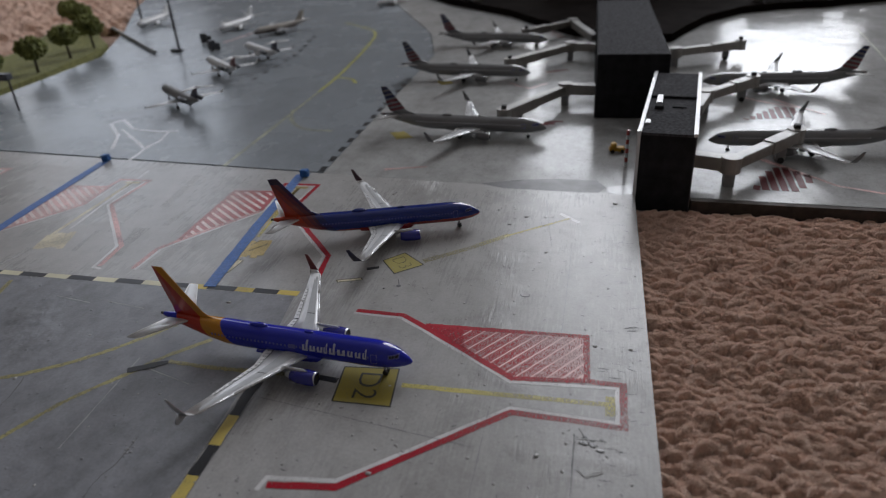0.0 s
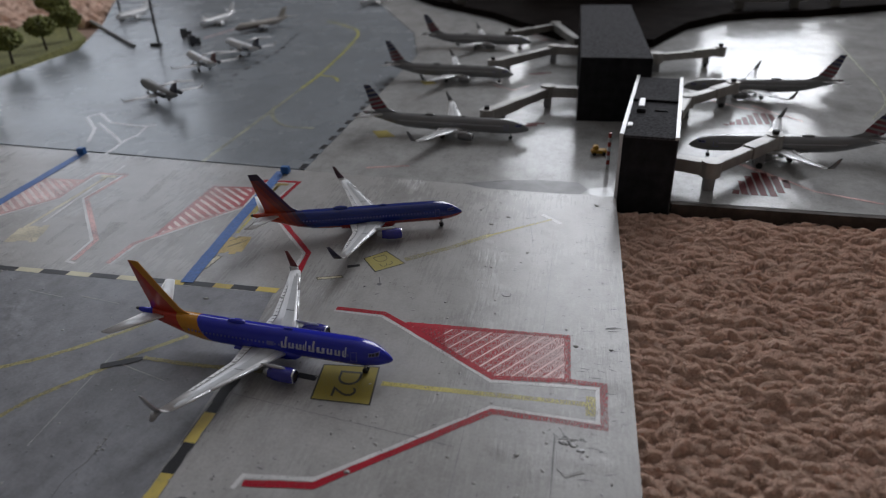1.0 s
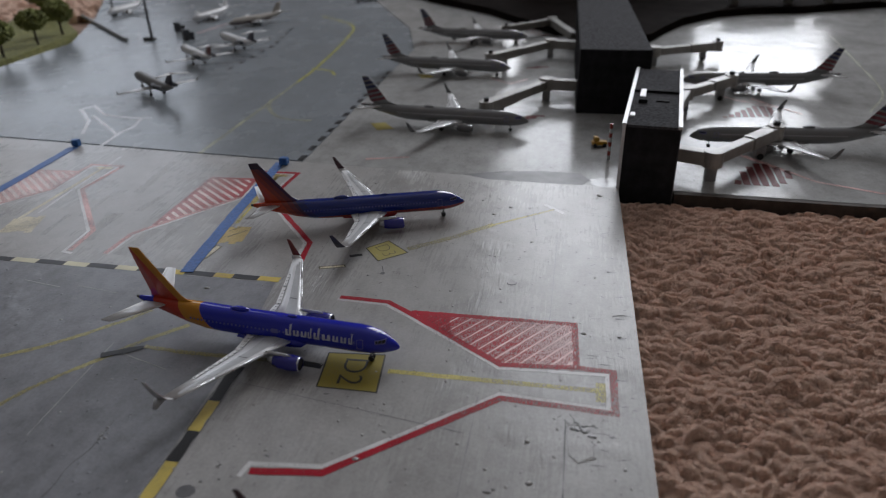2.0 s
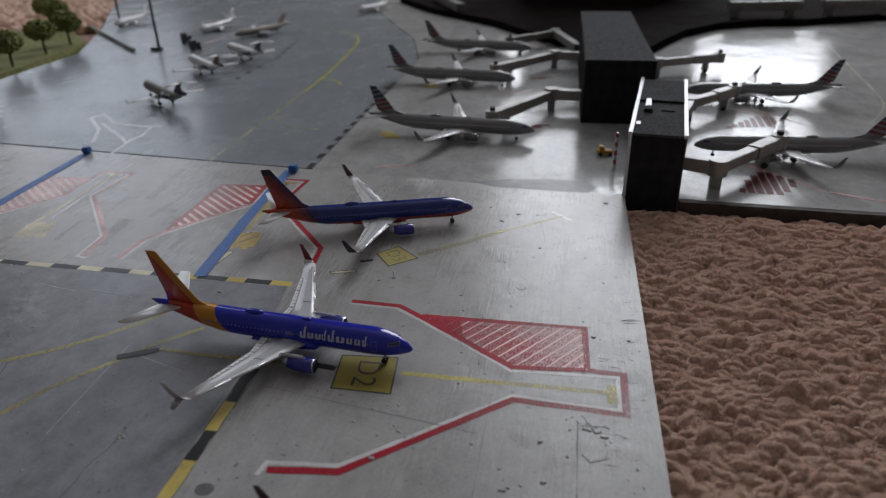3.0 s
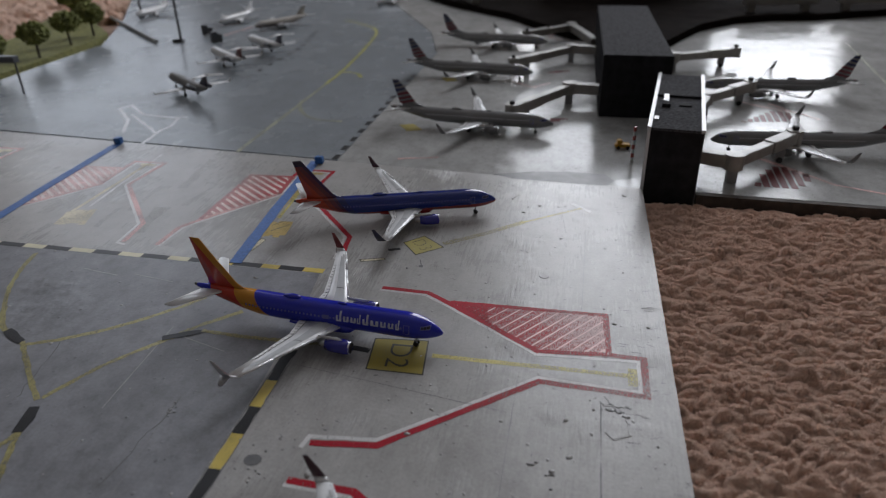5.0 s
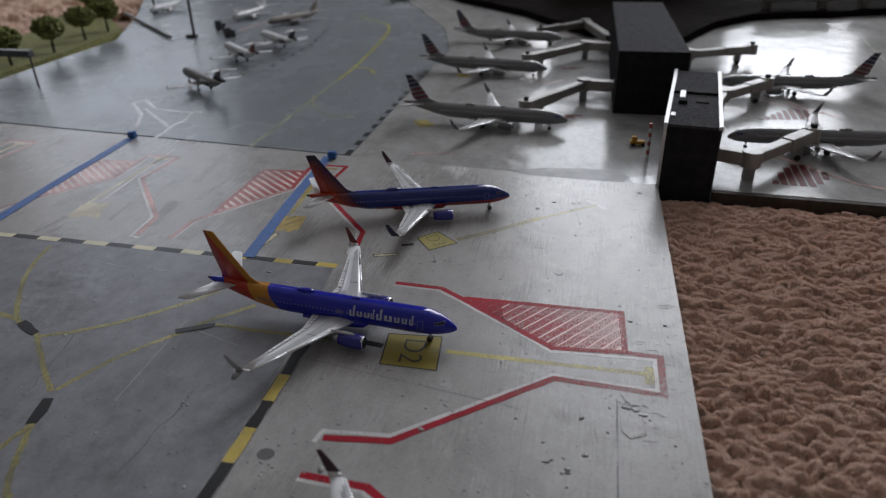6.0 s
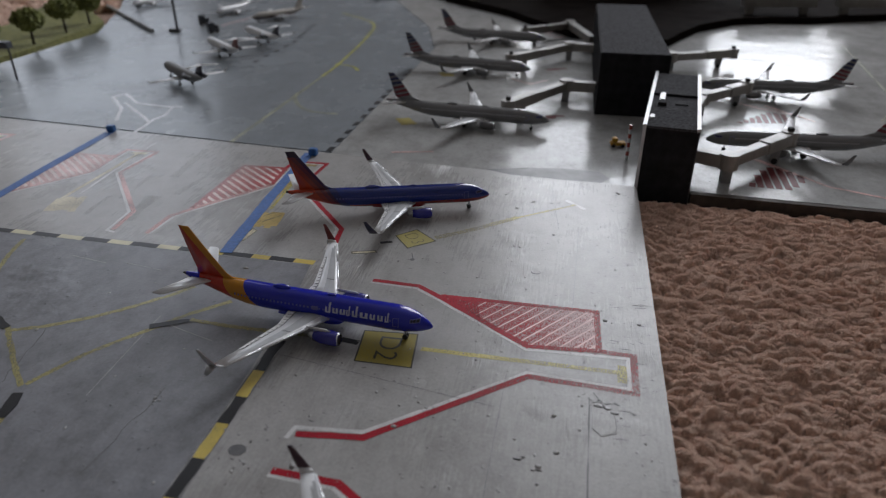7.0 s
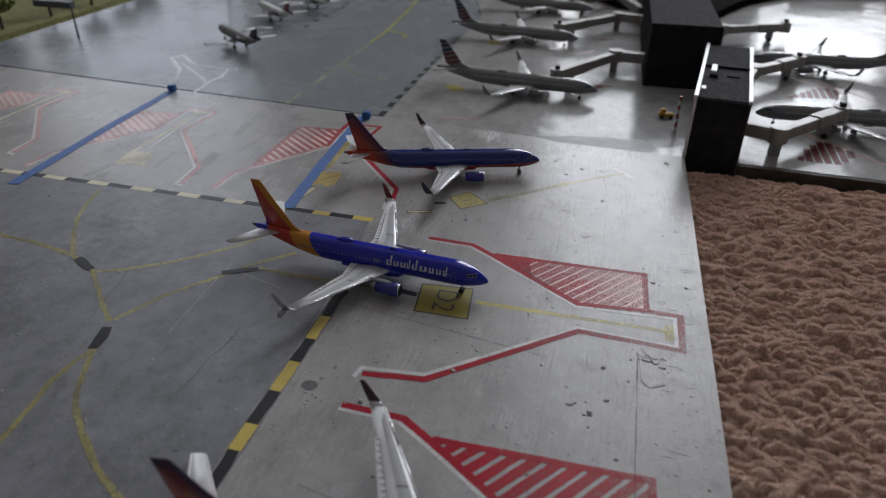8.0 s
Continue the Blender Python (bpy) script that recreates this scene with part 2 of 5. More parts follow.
M_SILVER = plain("fuselage_silver", (0.15, 0.153, 0.157), 0.35, 0.3, 0.06)
M_BARK = plain("tree_bark", (0.055, 0.045, 0.03), 0.9, 0, 0.3, 300)
M_LEAF = plain("foam_foliage", (0.17, 0.185, 0.055), 0.95, 0, 0.5, 160)
M_GRASS = plain("model_grass", (0.20, 0.20, 0.07), 0.95, 0, 0.4, 260, 0.6)
M_POLE = plain("pole_grey", (0.07, 0.07, 0.075), 0.6)
M_ORANGE = plain("vehicle_yellow", (0.55, 0.30, 0.02), 0.4)
M_VEHICLE = plain("vehicle_dark", (0.075, 0.08, 0.09), 0.45)
M_WHITEPLASTIC = plain("white_plastic", (0.7, 0.7, 0.7), 0.35, 0, 0.05)
M_REDPLASTIC = plain("red_plastic", (0.42, 0.07, 0.05), 0.4)
M_WALL = plain("wall_paint", (0.30, 0.28, 0.26), 0.9, 0, 0.06, 6)
M_CEIL = plain("ceiling_paint", (0.66, 0.65, 0.64), 0.9, 0, 0.05, 6)
M_DARKCLOTH = plain("dark_brown_cloth", (0.009, 0.0065, 0.0055), 1.0, 0, 0.4, 60, 0.5)
M_DARKCLOTH.node_tree.nodes["Principled BSDF"].inputs["Specular IOR Level"].default_value = 0.05
M_SLATE = plain("slate_blue_cloth", (0.05, 0.066, 0.078), 0.8, 0, 0.2, 40)
for mt in (M_TERMINAL, M_TERMROOF, M_DARKCLOTH, M_SLATE):
    mt.node_tree.nodes["Principled BSDF"].inputs["Specular IOR Level"].default_value = 0.02
# unseen floor carpet, set darker than the pile to lower fill light
M_FLOORDIM = plain("low_bounce_carpet", (0.40, 0.265, 0.205), 0.95, 0, 0.25, 80, 0.5)
M_FRAMEWHITE = plain("window_frame_white", (0.7, 0.7, 0.69), 0.5, 0, 0.04)


def carpet_material(name, lo, mid, hi, loose=False):
    """Woollen yarn: fibres run along each lock by its uv, locks vary by island."""
    m, nt, lk, b = nodes_of(name)
    geo = nt.new("ShaderNodeNewGeometry")
    n = noise_tex(nt, lk, 60.0, 4.0, 0.6)
    fib = noise_tex(nt, lk, 1.0, 4.0, 0.7, (1.3, 2.6, 1.0), "UV")
    f = noise_tex(nt, lk, 1500.0, 3.0, 0.7)
    base = ramp(nt, lk, n, [(0.3, lo), (0.5, mid), (0.7, hi)])
    isl = ramp(nt, lk, geo.outputs["Random Per Island"], [(0.0, [c * 0.76 for c in mid]), (1.0, [min(1, c * 1.35) for c in mid])])
    c = mix(nt, lk, 0.5, base, isl)
    c = mix(nt, lk, 0.45, c, ramp(nt, lk, fib, [(0.3, [k * 0.60 for k in mid]), (0.7, [min(1, k * 1.5) for k in mid])]))
    lk.new(c, b.inputs["Base Color"])
    b.inputs["Roughness"].default_value = 0.95
    b.inputs["Sheen Weight"].default_value = 1.0
    b.inputs["Sheen Roughness"].default_value = 0.5
    b.inputs["Sheen Tint"].default_value = (1.0, 0.75, 0.65, 1)
    b.inputs["Specular IOR Level"].default_value = 0.05
    bump(nt, lk, b, math_node(nt, lk, "ADD", fib, math_node(nt, lk, "MULTIPLY", f, 0.4)), 1.0, 0.0009)
    if loose:
        # thin fibres let the daylight behind them through
        tr, ms, out = nt.new("ShaderNodeBsdfTranslucent"), nt.new("ShaderNodeMixShader"), nt["Material Output"]
        lk.new(c, tr.inputs[0])
        ms.inputs[0].default_value = 0.14
        lk.new(b.outputs[0], ms.inputs[1])
        lk.new(tr.outputs[0], ms.inputs[2])
        lk.new(ms.outputs[0], out.inputs[0])
    return m


M_FIBRE = carpet_material("carpet_fibre", (0.76, 0.45, 0.355), (0.95, 0.595, 0.475), (0.97, 0.70, 0.575), True)
M_CARPET = carpet_material("carpet_pile", (0.74, 0.44, 0.345), (0.94, 0.585, 0.465), (0.97, 0.69, 0.565))


def livery(name, bands, base, rough=0.22):
    """Gloss model paint in bands. A band: (a, b, low, high, colour) covers low < a * x + b * z < high, in mm from the nose."""
    m, nt, lk, b = nodes_of(name)
    tc, sp = nt.new("ShaderNodeTexCoord"), nt.new("ShaderNodeSeparateXYZ")
    lk.new(tc.outputs["Object"], sp.inputs[0])
    x = math_node(nt, lk, "MULTIPLY", sp.outputs[0], -1000.0)
    z = math_node(nt, lk, "MULTIPLY", sp.outputs[2], 1000.0)
    color = base
    for a, k, low, high, c in bands:
        u = math_node(nt, lk, "ADD", math_node(nt, lk, "MULTIPLY", x, a), math_node(nt, lk, "MULTIPLY", z, k))
        inside = math_node(nt, lk, "MULTIPLY", math_node(nt, lk, "GREATER_THAN", u, low), math_node(nt, lk, "LESS_THAN", u, high))
        color = mix(nt, lk, inside, color, c)
    n = noise_tex(nt, lk, 500.0)
    if isinstance(color, tuple):
        color = mix(nt, lk, 0.0, color, color)
    color = mix(nt, lk, 0.12, color, ramp(nt, lk, n, [(0.3, (0.3, 0.3, 0.3)), (0.7, (0.9, 0.9, 0.9))]), "MULTIPLY")
    lk.new(color, b.inputs["Base Color"])
    b.inputs["Roughness"].default_value = rough
    b.inputs["Coat Weight"].default_value = 0.3
    b.inputs["Coat Roughness"].default_value = 0.08
    b.inputs["Specular IOR Level"].default_value = 0.4
    return m


BLUE, RED, GOLD, ORANGE, NAVY = (0.018, 0.028, 0.43), (0.45, 0.04, 0.02), (0.56, 0.24, 0.02), (0.42, 0.09, 0.025), (0.018, 0.02, 0.09)
L_NEW = livery("blue_gold_red_livery", [(1, -0.8, 60.6, 69.0, GOLD), (1, -0.8, 69.0, 79.0, RED), (1, -0.8, 79.0, 200, BLUE)], BLUE, 0.11)
L_OLD = livery("blue_red_belly_livery", [(0.02, 1.0, -5, 6.7, (0.26, 0.015, 0.018)), (0.02, 1.0, 6.7, 6.95, ORANGE), (1, -0.8, 63.2, 66.6, (0.02, 0.028, 0.14)), (1, -0.8, 66.6, 68.2, (0.06, 0.022, 0.06)), (1, -0.8, 68.2, 70.6, (0.14, 0.028, 0.04)), (1, -0.8, 70.6, 73.2, (0.25, 0.035, 0.025)), (1, -0.8, 73.2, 200, (0.42, 0.045, 0.015)), (0.0, 1.0, 29.2, 60, (0.035, 0.02, 0.05))], (0.014, 0.032, 0.21), 0.12)
STRIPES = [(0.25, 1.0, 39.7 + 3.0 * i, 41.6 + 3.0 * i, c) for i, c in enumerate([(0.16, 0.03, 0.04), (0.16, 0.03, 0.04), (0.14, 0.03, 0.04), (0.03, 0.035, 0.09), (0.03, 0.035, 0.09), (0.03, 0.035, 0.09)])]
L_SILVER = livery("silver_striped_tail_livery", [(0.25, 1.0, 39.5, 70, (0.18, 0.175, 0.18))] + [(0.25, 1.0, s[2], s[3], s[4]) for s in STRIPES], (0.21, 0.213, 0.217), 0.2)
L_WHITE = livery("white_regional_livery", [(1, -0.8, 80.0, 200, (0.05, 0.06, 0.12))], (0.55, 0.55, 0.55), 0.3)

L_TAN = livery("tan_brown_belly_livery", [(0.0, 1.0, -5, 7.2, (0.07, 0.035, 0.03)), (1, -0.8, 80.0, 200, (0.05, 0.06, 0.10))], (0.42, 0.39, 0.35), 0.3)

# ================= mesh helpers (millimetres) =================
MM = 0.001


THIN = (M_YELLOWGREEN, M_RED, M_REDHATCH, M_PINKUNDER, M_REDOLD, M_REDMID, M_REDWASH, M_SMEAR, M_PINKPALE, M_OCHRE, M_OCHREPALE, M_WHITE, M_YELLOWTAXI, M_YELLOWWORN, M_YELLOWFAR, M_CHALK, M_YELLOW)


def part(name, bm, material, parent=None, label="", smooth=False):
    """Links a bmesh in millimetres as one mesh object, under parent if there is one."""
    if material in THIN:
        # a film of paint: the upper face alone
        bm.normal_update()
        bmesh.ops.delete(bm, geom=[f for f in bm.faces if f.normal.z < 0.5], context="FACES")
    bmesh.ops.scale(bm, vec=(MM, MM, MM), verts=bm.verts)
    me = bpy.data.meshes.new(name)
    bm.to_mesh(me)
    bm.free()
    for mt in material if isinstance(material, (list, tuple)) else [material]:
        me.materials.append(mt)
    if smooth:
        me.polygons.foreach_set("use_smooth", [True] * len(me.polygons))
    ob = new(name, me)
    if parent:
        ob.parent = parent
    return tagged(ob, label)


def box(bm, x0, y0, z0, x1, y1, z1, bevel=0.0):
    made = bmesh.ops.create_cube(bm, size=1.0)["verts"]
    bmesh.ops.scale(bm, vec=(x1 - x0, y1 - y0, z1 - z0), verts=made)
    bmesh.ops.translate(bm, vec=((x0 + x1) / 2, (y0 + y1) / 2, (z0 + z1) / 2), verts=made)
    if bevel:
        bmesh.ops.bevel(bm, geom=list({e for v in made for e in v.link_edges}), offset=bevel, segments=2, affect="EDGES")
    return bm


def box_mesh(*a, **k):
    return box(bmesh.new(), *a, **k)


def rod(bm, a, b, r0, r1=None, seg=10):
    """A tapered round rod from a to b."""
    a, b = Vector(a), Vector(b)
    r1 = r0 if r1 is None else r1
    m = Matrix.Translation((a + b) / 2) @ (b - a).to_track_quat("Z", "Y").to_matrix().to_4x4()
    bmesh.ops.create_cone(bm, cap_ends=True, segments=seg, radius1=r0, radius2=r1, depth=(b - a).length, matrix=m)
    return bm


def slab(outline, z0, z1):
    """A flat plate with the given outline."""
    bm = bmesh.new()
    n = len(outline)
    low = [bm.verts.new((x, y, z0)) for x, y in outline]
    top = [bm.verts.new((x, y, z1)) for x, y in outline]
    bm.faces.new(top)
    bm.faces.new(low[::-1])
    for i in range(n):
        bm.faces.new((low[i], low[(i + 1) % n], top[(i + 1) % n], top[i]))
    bmesh.ops.recalc_face_normals(bm, faces=bm.faces)
    return bm


def stripe_outline(pts, width, jitter=0.0, rnd=None, step=4.0):
    """The outline of a painted line along pts with a hand-drawn, slightly uneven edge."""
    pts = [Vector(p) for p in pts]
    fine = []
    for a, b in zip(pts, pts[1:]):
        k = max(1, int((b - a).length / step))
        fine += [a.lerp(b, i / k) for i in range(k)]
    fine.append(pts[-1])
    left, right = [], []
    for i, p in enumerate(fine):
        d0 = (fine[i] - fine[i - 1]).normalized() if i else (fine[1] - fine[0]).normalized()
        d1 = (fine[i + 1] - fine[i]).normalized() if i < len(fine) - 1 else d0
        d = (d0 + d1).normalized()
        nrm = Vector((-d.y, d.x)) / max(0.5, d.dot(d0))
        w = width / 2
        ja = rnd.uniform(-jitter, jitter) if rnd else 0
        jb = rnd.uniform(-jitter, jitter) if rnd else 0
        left.append(p + nrm * (w + ja))
        right.append(p - nrm * (w + jb))
    return [tuple(v) for v in left + right[::-1]]


def curve_points(pts, n=8):
    """Points on a smooth curve through pts."""
    P = [Vector(p) for p in pts]
    P = [P[0] * 2 - P[1]] + P + [P[-1] * 2 - P[-2]]
    out = []
    for i in range(1, len(P) - 2):
        for k in range(n):
            t = k / n
            a, b, c, d = P[i - 1], P[i], P[i + 1], P[i + 2]
            out.append(0.5 * ((2 * b) + (c - a) * t + (2 * a - 5 * b + 4 * c - d) * t * t + (3 * b - a - 3 * c + d) * t ** 3))
    out.append(P[-2])
    return [tuple(p) for p in out]


RND = random.Random(7)


def line(name, pts, width, material, parent, z=0.05, thick=0.05, jitter=0.12, label=""):
    bm = bmesh.new()
    o = stripe_outline(pts, width, jitter, RND)
    n = len(o) // 2
    for i in range(n - 1):
        a, b, c, d = o[i], o[i + 1], o[2 * n - 2 - i], o[2 * n - 1 - i]
        bm.faces.new([bm.verts.new((*p, z)) for p in (d, c, b, a)])
    bmesh.ops.remove_doubles(bm, verts=bm.verts, dist=0.001)
    bmesh.ops.solidify(bm, geom=bm.faces, thickness=thick)
    bmesh.ops.recalc_face_normals(bm, faces=bm.faces)
    return part(name, bm, material, parent, label)


def patch(name, outline, material, parent, z=0.05, label=""):
    return part(name, slab(outline, z - 0.04, z + 0.01), material, parent, label)


def empty(name, m=None, label="", category="", group="", kind=""):
    ob = new(name)
    ob.empty_display_size = 0.02
    if m is not None:
        ob.matrix_basis = m
    return tagged(ob, label, category, group, kind)


def mmpose(x, y, z=0.0, turn=0.0):
    return pose(x * MM, y * MM, z * MM, 0, 0, turn)


# ================= room =================
X0, X1, Y0, Y1, H = -2200.0, 1900.0, -1700.0, 1600.0, 2400.0
FLOOR_Z = -13.0
tagged(part("floor", box_mesh(X0, Y0, FLOOR_Z - 30, X1, Y1, FLOOR_Z), M_FLOORDIM), "beige-brown carpet of the room floor, darkened to cut bounce light", "floor", kind="structure")
tagged(part("ceiling", box_mesh(X0, Y0, H, X1, Y1, H + 60), M_CEIL), "plain off-white ceiling", "ceiling", kind="structure")
tagged(part("wall_south", box_mesh(X0, Y0 - 100, FLOOR_Z, X1, Y0, H), M_WALL), "plain beige painted wall", "wall", kind="structure")
tagged(part("wall_west", box_mesh(X0 - 100, Y0, FLOOR_Z, X0, Y1, H), M_WALL), "plain beige painted wall", "wall", kind="structure")
tagged(part("wall_east", box_mesh(X1, Y0, FLOOR_Z, X1 + 100, Y1, H), M_WALL), "plain beige painted wall", "wall", kind="structure")
WINS = [(-2000.0, -1140.0, 230.0, 1870.0), (-215.0, 625.0, 200.0, 1965.0)]
bm = bmesh.new()
xs = [X0] + [v for w in WINS for v in w[:2]] + [X1]
for i in range(0, len(xs), 2):
    box(bm, xs[i], Y1, FLOOR_Z, xs[i + 1], Y1 + 100, H)
for a, b, lo, hi in WINS:
    box(bm, a, Y1, FLOOR_Z, b, Y1 + 100, lo)
    box(bm, a, Y1, hi, b, Y1 + 100, H)
tagged(part("wall_north", bm, M_WALL), "plain beige wall with two window openings", "wall", kind="structure")
for k, (a, b, lo, hi) in enumerate(WINS):
    w = empty("window_%d" % (k + 1), None, "white framed window letting in grey daylight", "window", kind="structure")
    bm = bmesh.new()
    for q in ((a, lo, a + 40, hi), (b - 40, lo, b, hi), (a + 40, lo, b - 40, lo + 40), (a + 40, hi - 40, b - 40, hi)):
        box(bm, q[0], Y1 + 10, q[1], q[2], Y1 + 60, q[3])
    part("window_frame", bm, M_FRAMEWHITE, w)

# ================= airport boards =================
SEAM = lambda x: 0.6 - 0.086 * x
near = empty("airport_board", None, "grey painted plywood airport apron board with worn stand markings", "model board")
part("panel", slab([(0, -420), (0, 0.2), (-620, SEAM(-620) - 0.6), (-620, -420)], -9, 0), [M_APRON], near)
part("taxiway_paint", slab([(-131.5, -420), (-131.5, -200), (-133.5, -150), (-138, -114.5), (-620, -110.5), (-620, -420)], 0.0, 0.03), M_TAXI, near, "darker blue-grey painted taxiway")
far = empty("taxiway_board", None, "glossy dark grey painted taxiway board with yellow guide lines", "model board")
part("panel", slab([(-175.3, 17.6), (-176, 320), (-205, 430), (-330, 700), (-330, 1000), (-900, 1000), (-720, 640), (-620, 470), (-545, 320), (-535, 100), (-570, SEAM(-570) + 2.8)], -9.5, -0.3), M_FAR, far)
gate = empty("gate_board", None, "glossy pale grey terminal apron board", "model board")
part("panel", slab([(-4, 0.8), (112, -5), (420, -12), (420, 620), (-180, 900), (-329.5, 999), (-329.5, 700.5), (-204.5, 430.5), (-175.5, 320), (-174.8, 15.5)], -9.5, -0.1), M_FARAPRON, gate)


def stand(parent, m, hatch_mat, red, white, yellow, full=True, zo=0.05, pitch=3.9, bar=2.75, first=None, wash=None):
    """One aircraft stand: red safety lines with a white inner line, hatched area, yellow lead-in line with a stop bar. Drawn for a nose to +x."""
    f = lambda pts: [tuple((m @ Vector((x, y, 0)))[:2]) for x, y in pts]
    line("safety_line", f([(-109, -121.3), (-90, -122), (-80, -128.5), (-44, -154)]), 2.4, first or red, parent, zo + 0.04)
    line("safety_line", f([(-20, -151.5), (-9.2, -152), (-9.2, -171.5), (-43, -169.6), (-87, -206.5), (-106.5, -208.8)]), 2.4, red, parent, zo + 0.04)
    line("inner_line", f([(-109.5, -122.8), (-90.5, -123.8), (-80.5, -130.3), (-45, -155.2), (-11, -153.8), (-11, -169.8), (-43.5, -167.8), (-87.5, -204.3), (-107.5, -206.3), (-108.6, -211)]), 1.5, white, parent, zo)
    # hatched triangle: border and slanting bars
    line("hatch_border", f([(-80, -127.5), (-21.2, -126.8), (-20.5, -151.5), (-44, -153.5)]), 2.2, hatch_mat if first else red, parent, zo + 0.06)
    if wash:
        patch("hatch_wash", f([(-80, -127.5), (-44, -153.5), (-20.5, -151.5), (-21.2, -126.8)]), wash, parent, zo)
    n = int(100 / pitch)
    for i in range(n):
        x0 = -88 + i * pitch
        # bars run from the slanting side up to the top edge
        a, b = Vector((x0 + 10.5, -126.8)), Vector((x0 - 10.5, -153.5))
        hits = []
        for s in range(61):
            p = a.lerp(b, s / 60)
            edge = -128.5 - (p.x + 80) * (25.5 / 36) if p.x < -44 else -153.5
            if p.x > -21 or p.x < -79:
                continue
            if p.y > edge:
                hits.append(p)
        if len(hits) > 4:
            line("hatch_bar", f([hits[0], hits[-1]]), bar, hatch_mat, parent, zo + 0.02)
    if full:
        line("lead_in_line", f([(-80, -162), (-14, -161.8)]), 2.1, yellow, parent, zo)
        line("stop_bar", f([(-13.2, -158), (-13.2, -167)]), 3.0, yellow, parent, zo + 0.03)


I4 = Matrix.Identity(4)
stand(near, I4, M_REDHATCH, M_RED, M_WHITE, M_YELLOW, pitch=4.7, bar=3.1, wash=M_PINKUNDER)
patch("hatch_tip", [(-79, -127.6), (-66, -127.2), (-63, -139.6)], M_REDHATCH, near, 0.125)
flip = Matrix.Translation((1.5, -102.0, 0))
stand(near, flip, M_RED, M_RED, M_WHITE, M_YELLOW, pitch=5.4, bar=3.0)
turn90 = Matrix.Rotation(radians(90), 4, "Z")
stand(near, Matrix.Translation((-342.5, 7, 0)) @ turn90, M_REDMID, M_RED, M_WHITE, M_OCHRE, pitch=5.3, bar=2.5, first=M_REDOLD, wash=M_REDWASH)
stand(near, Matrix.Translation((-447, 5, 0)) @ turn90, M_PINKPALE, M_REDOLD, M_WHITE, M_OCHREPALE, pitch=5.0, bar=2.2, first=M_REDOLD, wash=M_REDWASH)
stand(near, Matrix.Translation((-553, 15, 0)) @ turn90, M_PINKPALE, M_REDOLD, M_WHITE, M_OCHREPALE, pitch=5.0, bar=2.2, first=M_REDOLD, wash=M_REDWASH)
line("lead_in_line", [(-92, -80), (-74, -66), (-58, -51)], 3.2, M_YELLOWWORN, near)
line("lead_in_line", [(-60, -53), (-31, -31)], 1.4, M_YELLOW, near, 0.06)
line("stop_bar", [(-36, -26), (-26.5, -35)], 2.2, M_WHITE, near)


def sign(parent, corners, text, size, turn, mat, ink=None, thin=0.0):
    patch("sign_panel", corners, mat, parent, 0.06)
    line("sign_outline", corners + corners[:1], 0.5, M_INK, parent, 0.09, 0.02, 0.05)
    if text:
        cu = bpy.data.curves.new("sign_text", "FONT")
        cu.body, cu.size, cu.align_x, cu.align_y, cu.extrude = text, size * MM, "CENTER", "CENTER", 0.00002
        cu.offset = -thin * MM
        cu.materials.append(ink or M_INK)
        ob = new("sign_text", cu)
        cx, cy = sum(c[0] for c in corners) / 4, sum(c[1] for c in corners) / 4
        ob.parent, ob.matrix_basis = parent, mmpose(cx, cy, 0.1, turn)


sign(near, [(-102, -155.5), (-83, -154), (-81, -172.8), (-100.3, -172.8)], "D2", 11.5, -88, M_SIGN, M_INK, 0.12)
sign(near, [(-110, -81.5), (-102, -73.5), (-91.3, -83), (-102, -92)], "D3", 9, -50, M_SIGNPALE, M_INKTHIN, 0.27)


def stroked_box(corners, mat, n):
    """A small box filled in by hand with ragged strokes."""
    a, b, c, d = [Vector(p) for p in corners]
    for i in range(n):
        t = (i + 0.5) / n
        p, q = a.lerp(d, t), b.lerp(c, t)
        e = (q - p).normalized()
        line("box_stroke", [tuple(p - e * RND.uniform(-1.2, 1.6)), tuple(q + e * RND.uniform(-1.4, 1.4))], (d - a).length / n * 1.25, mat, near, 0.05 + 0.004 * i, 0.03, 0.35)


stroked_box([(-178.5, -86), (-178.8, -70), (-168.5, -69), (-167, -84)], M_OCHRE, 5)
stroked_box([(-284, -89), (-287, -75), (-274, -72), (-269, -87)], M_OCHREPALE, 6)
for x, y in ((-175, -80), (-172.5, -77), (-177, -74)):
    line("worn_letter", [(x, y), (x + 3.5, y + 5)], 0.7, M_INKPALE, near, 0.1, 0.02, 0.2)
for i in range(14):
    x, y, ln = RND.uniform(-300, -196), RND.uniform(-100, -12), RND.uniform(15, 45)
    line("paint_smear", [(x, y - ln / 2), (x + RND.uniform(-5, 5), min(y + ln / 2, 8))], RND.uniform(2.5, 6.5), M_SMEAR, near, 0.03 + 0.0005 * i, 0.005, 0.8)
line("lead_in_line", [(-177, -66), (-181, -5)], 1.6, M_YELLOW, near)
line("lead_in_line", [(-280, -68), (-286, 10)], 1.6, M_WHITE, near)
line("ink_mark", [(-109.5, -162), (-102, -163)], 2.6, M_BLACK, near)
line("ink_mark", [(-115, -89.5), (-110, -87.5)], 2.0, M_BLACK, near)
for bxs in ([(-125, -100), (-115, -97), (-114, -98.5), (-124, -101.8)], [(-178, -99), (-176, -88), (-173.5, -89), (-175, -100)]):
    patch("small_box", bxs, M_OCHREPALE, near, 0.05)
    line("box_outline", bxs + bxs[:1], 0.45, M_INKTHIN, near, 0.09, 0.02, 0.1)
line("ink_mark", [(-99, -96), (-97.5, -100.5)], 0.5, M_PENCIL, near)
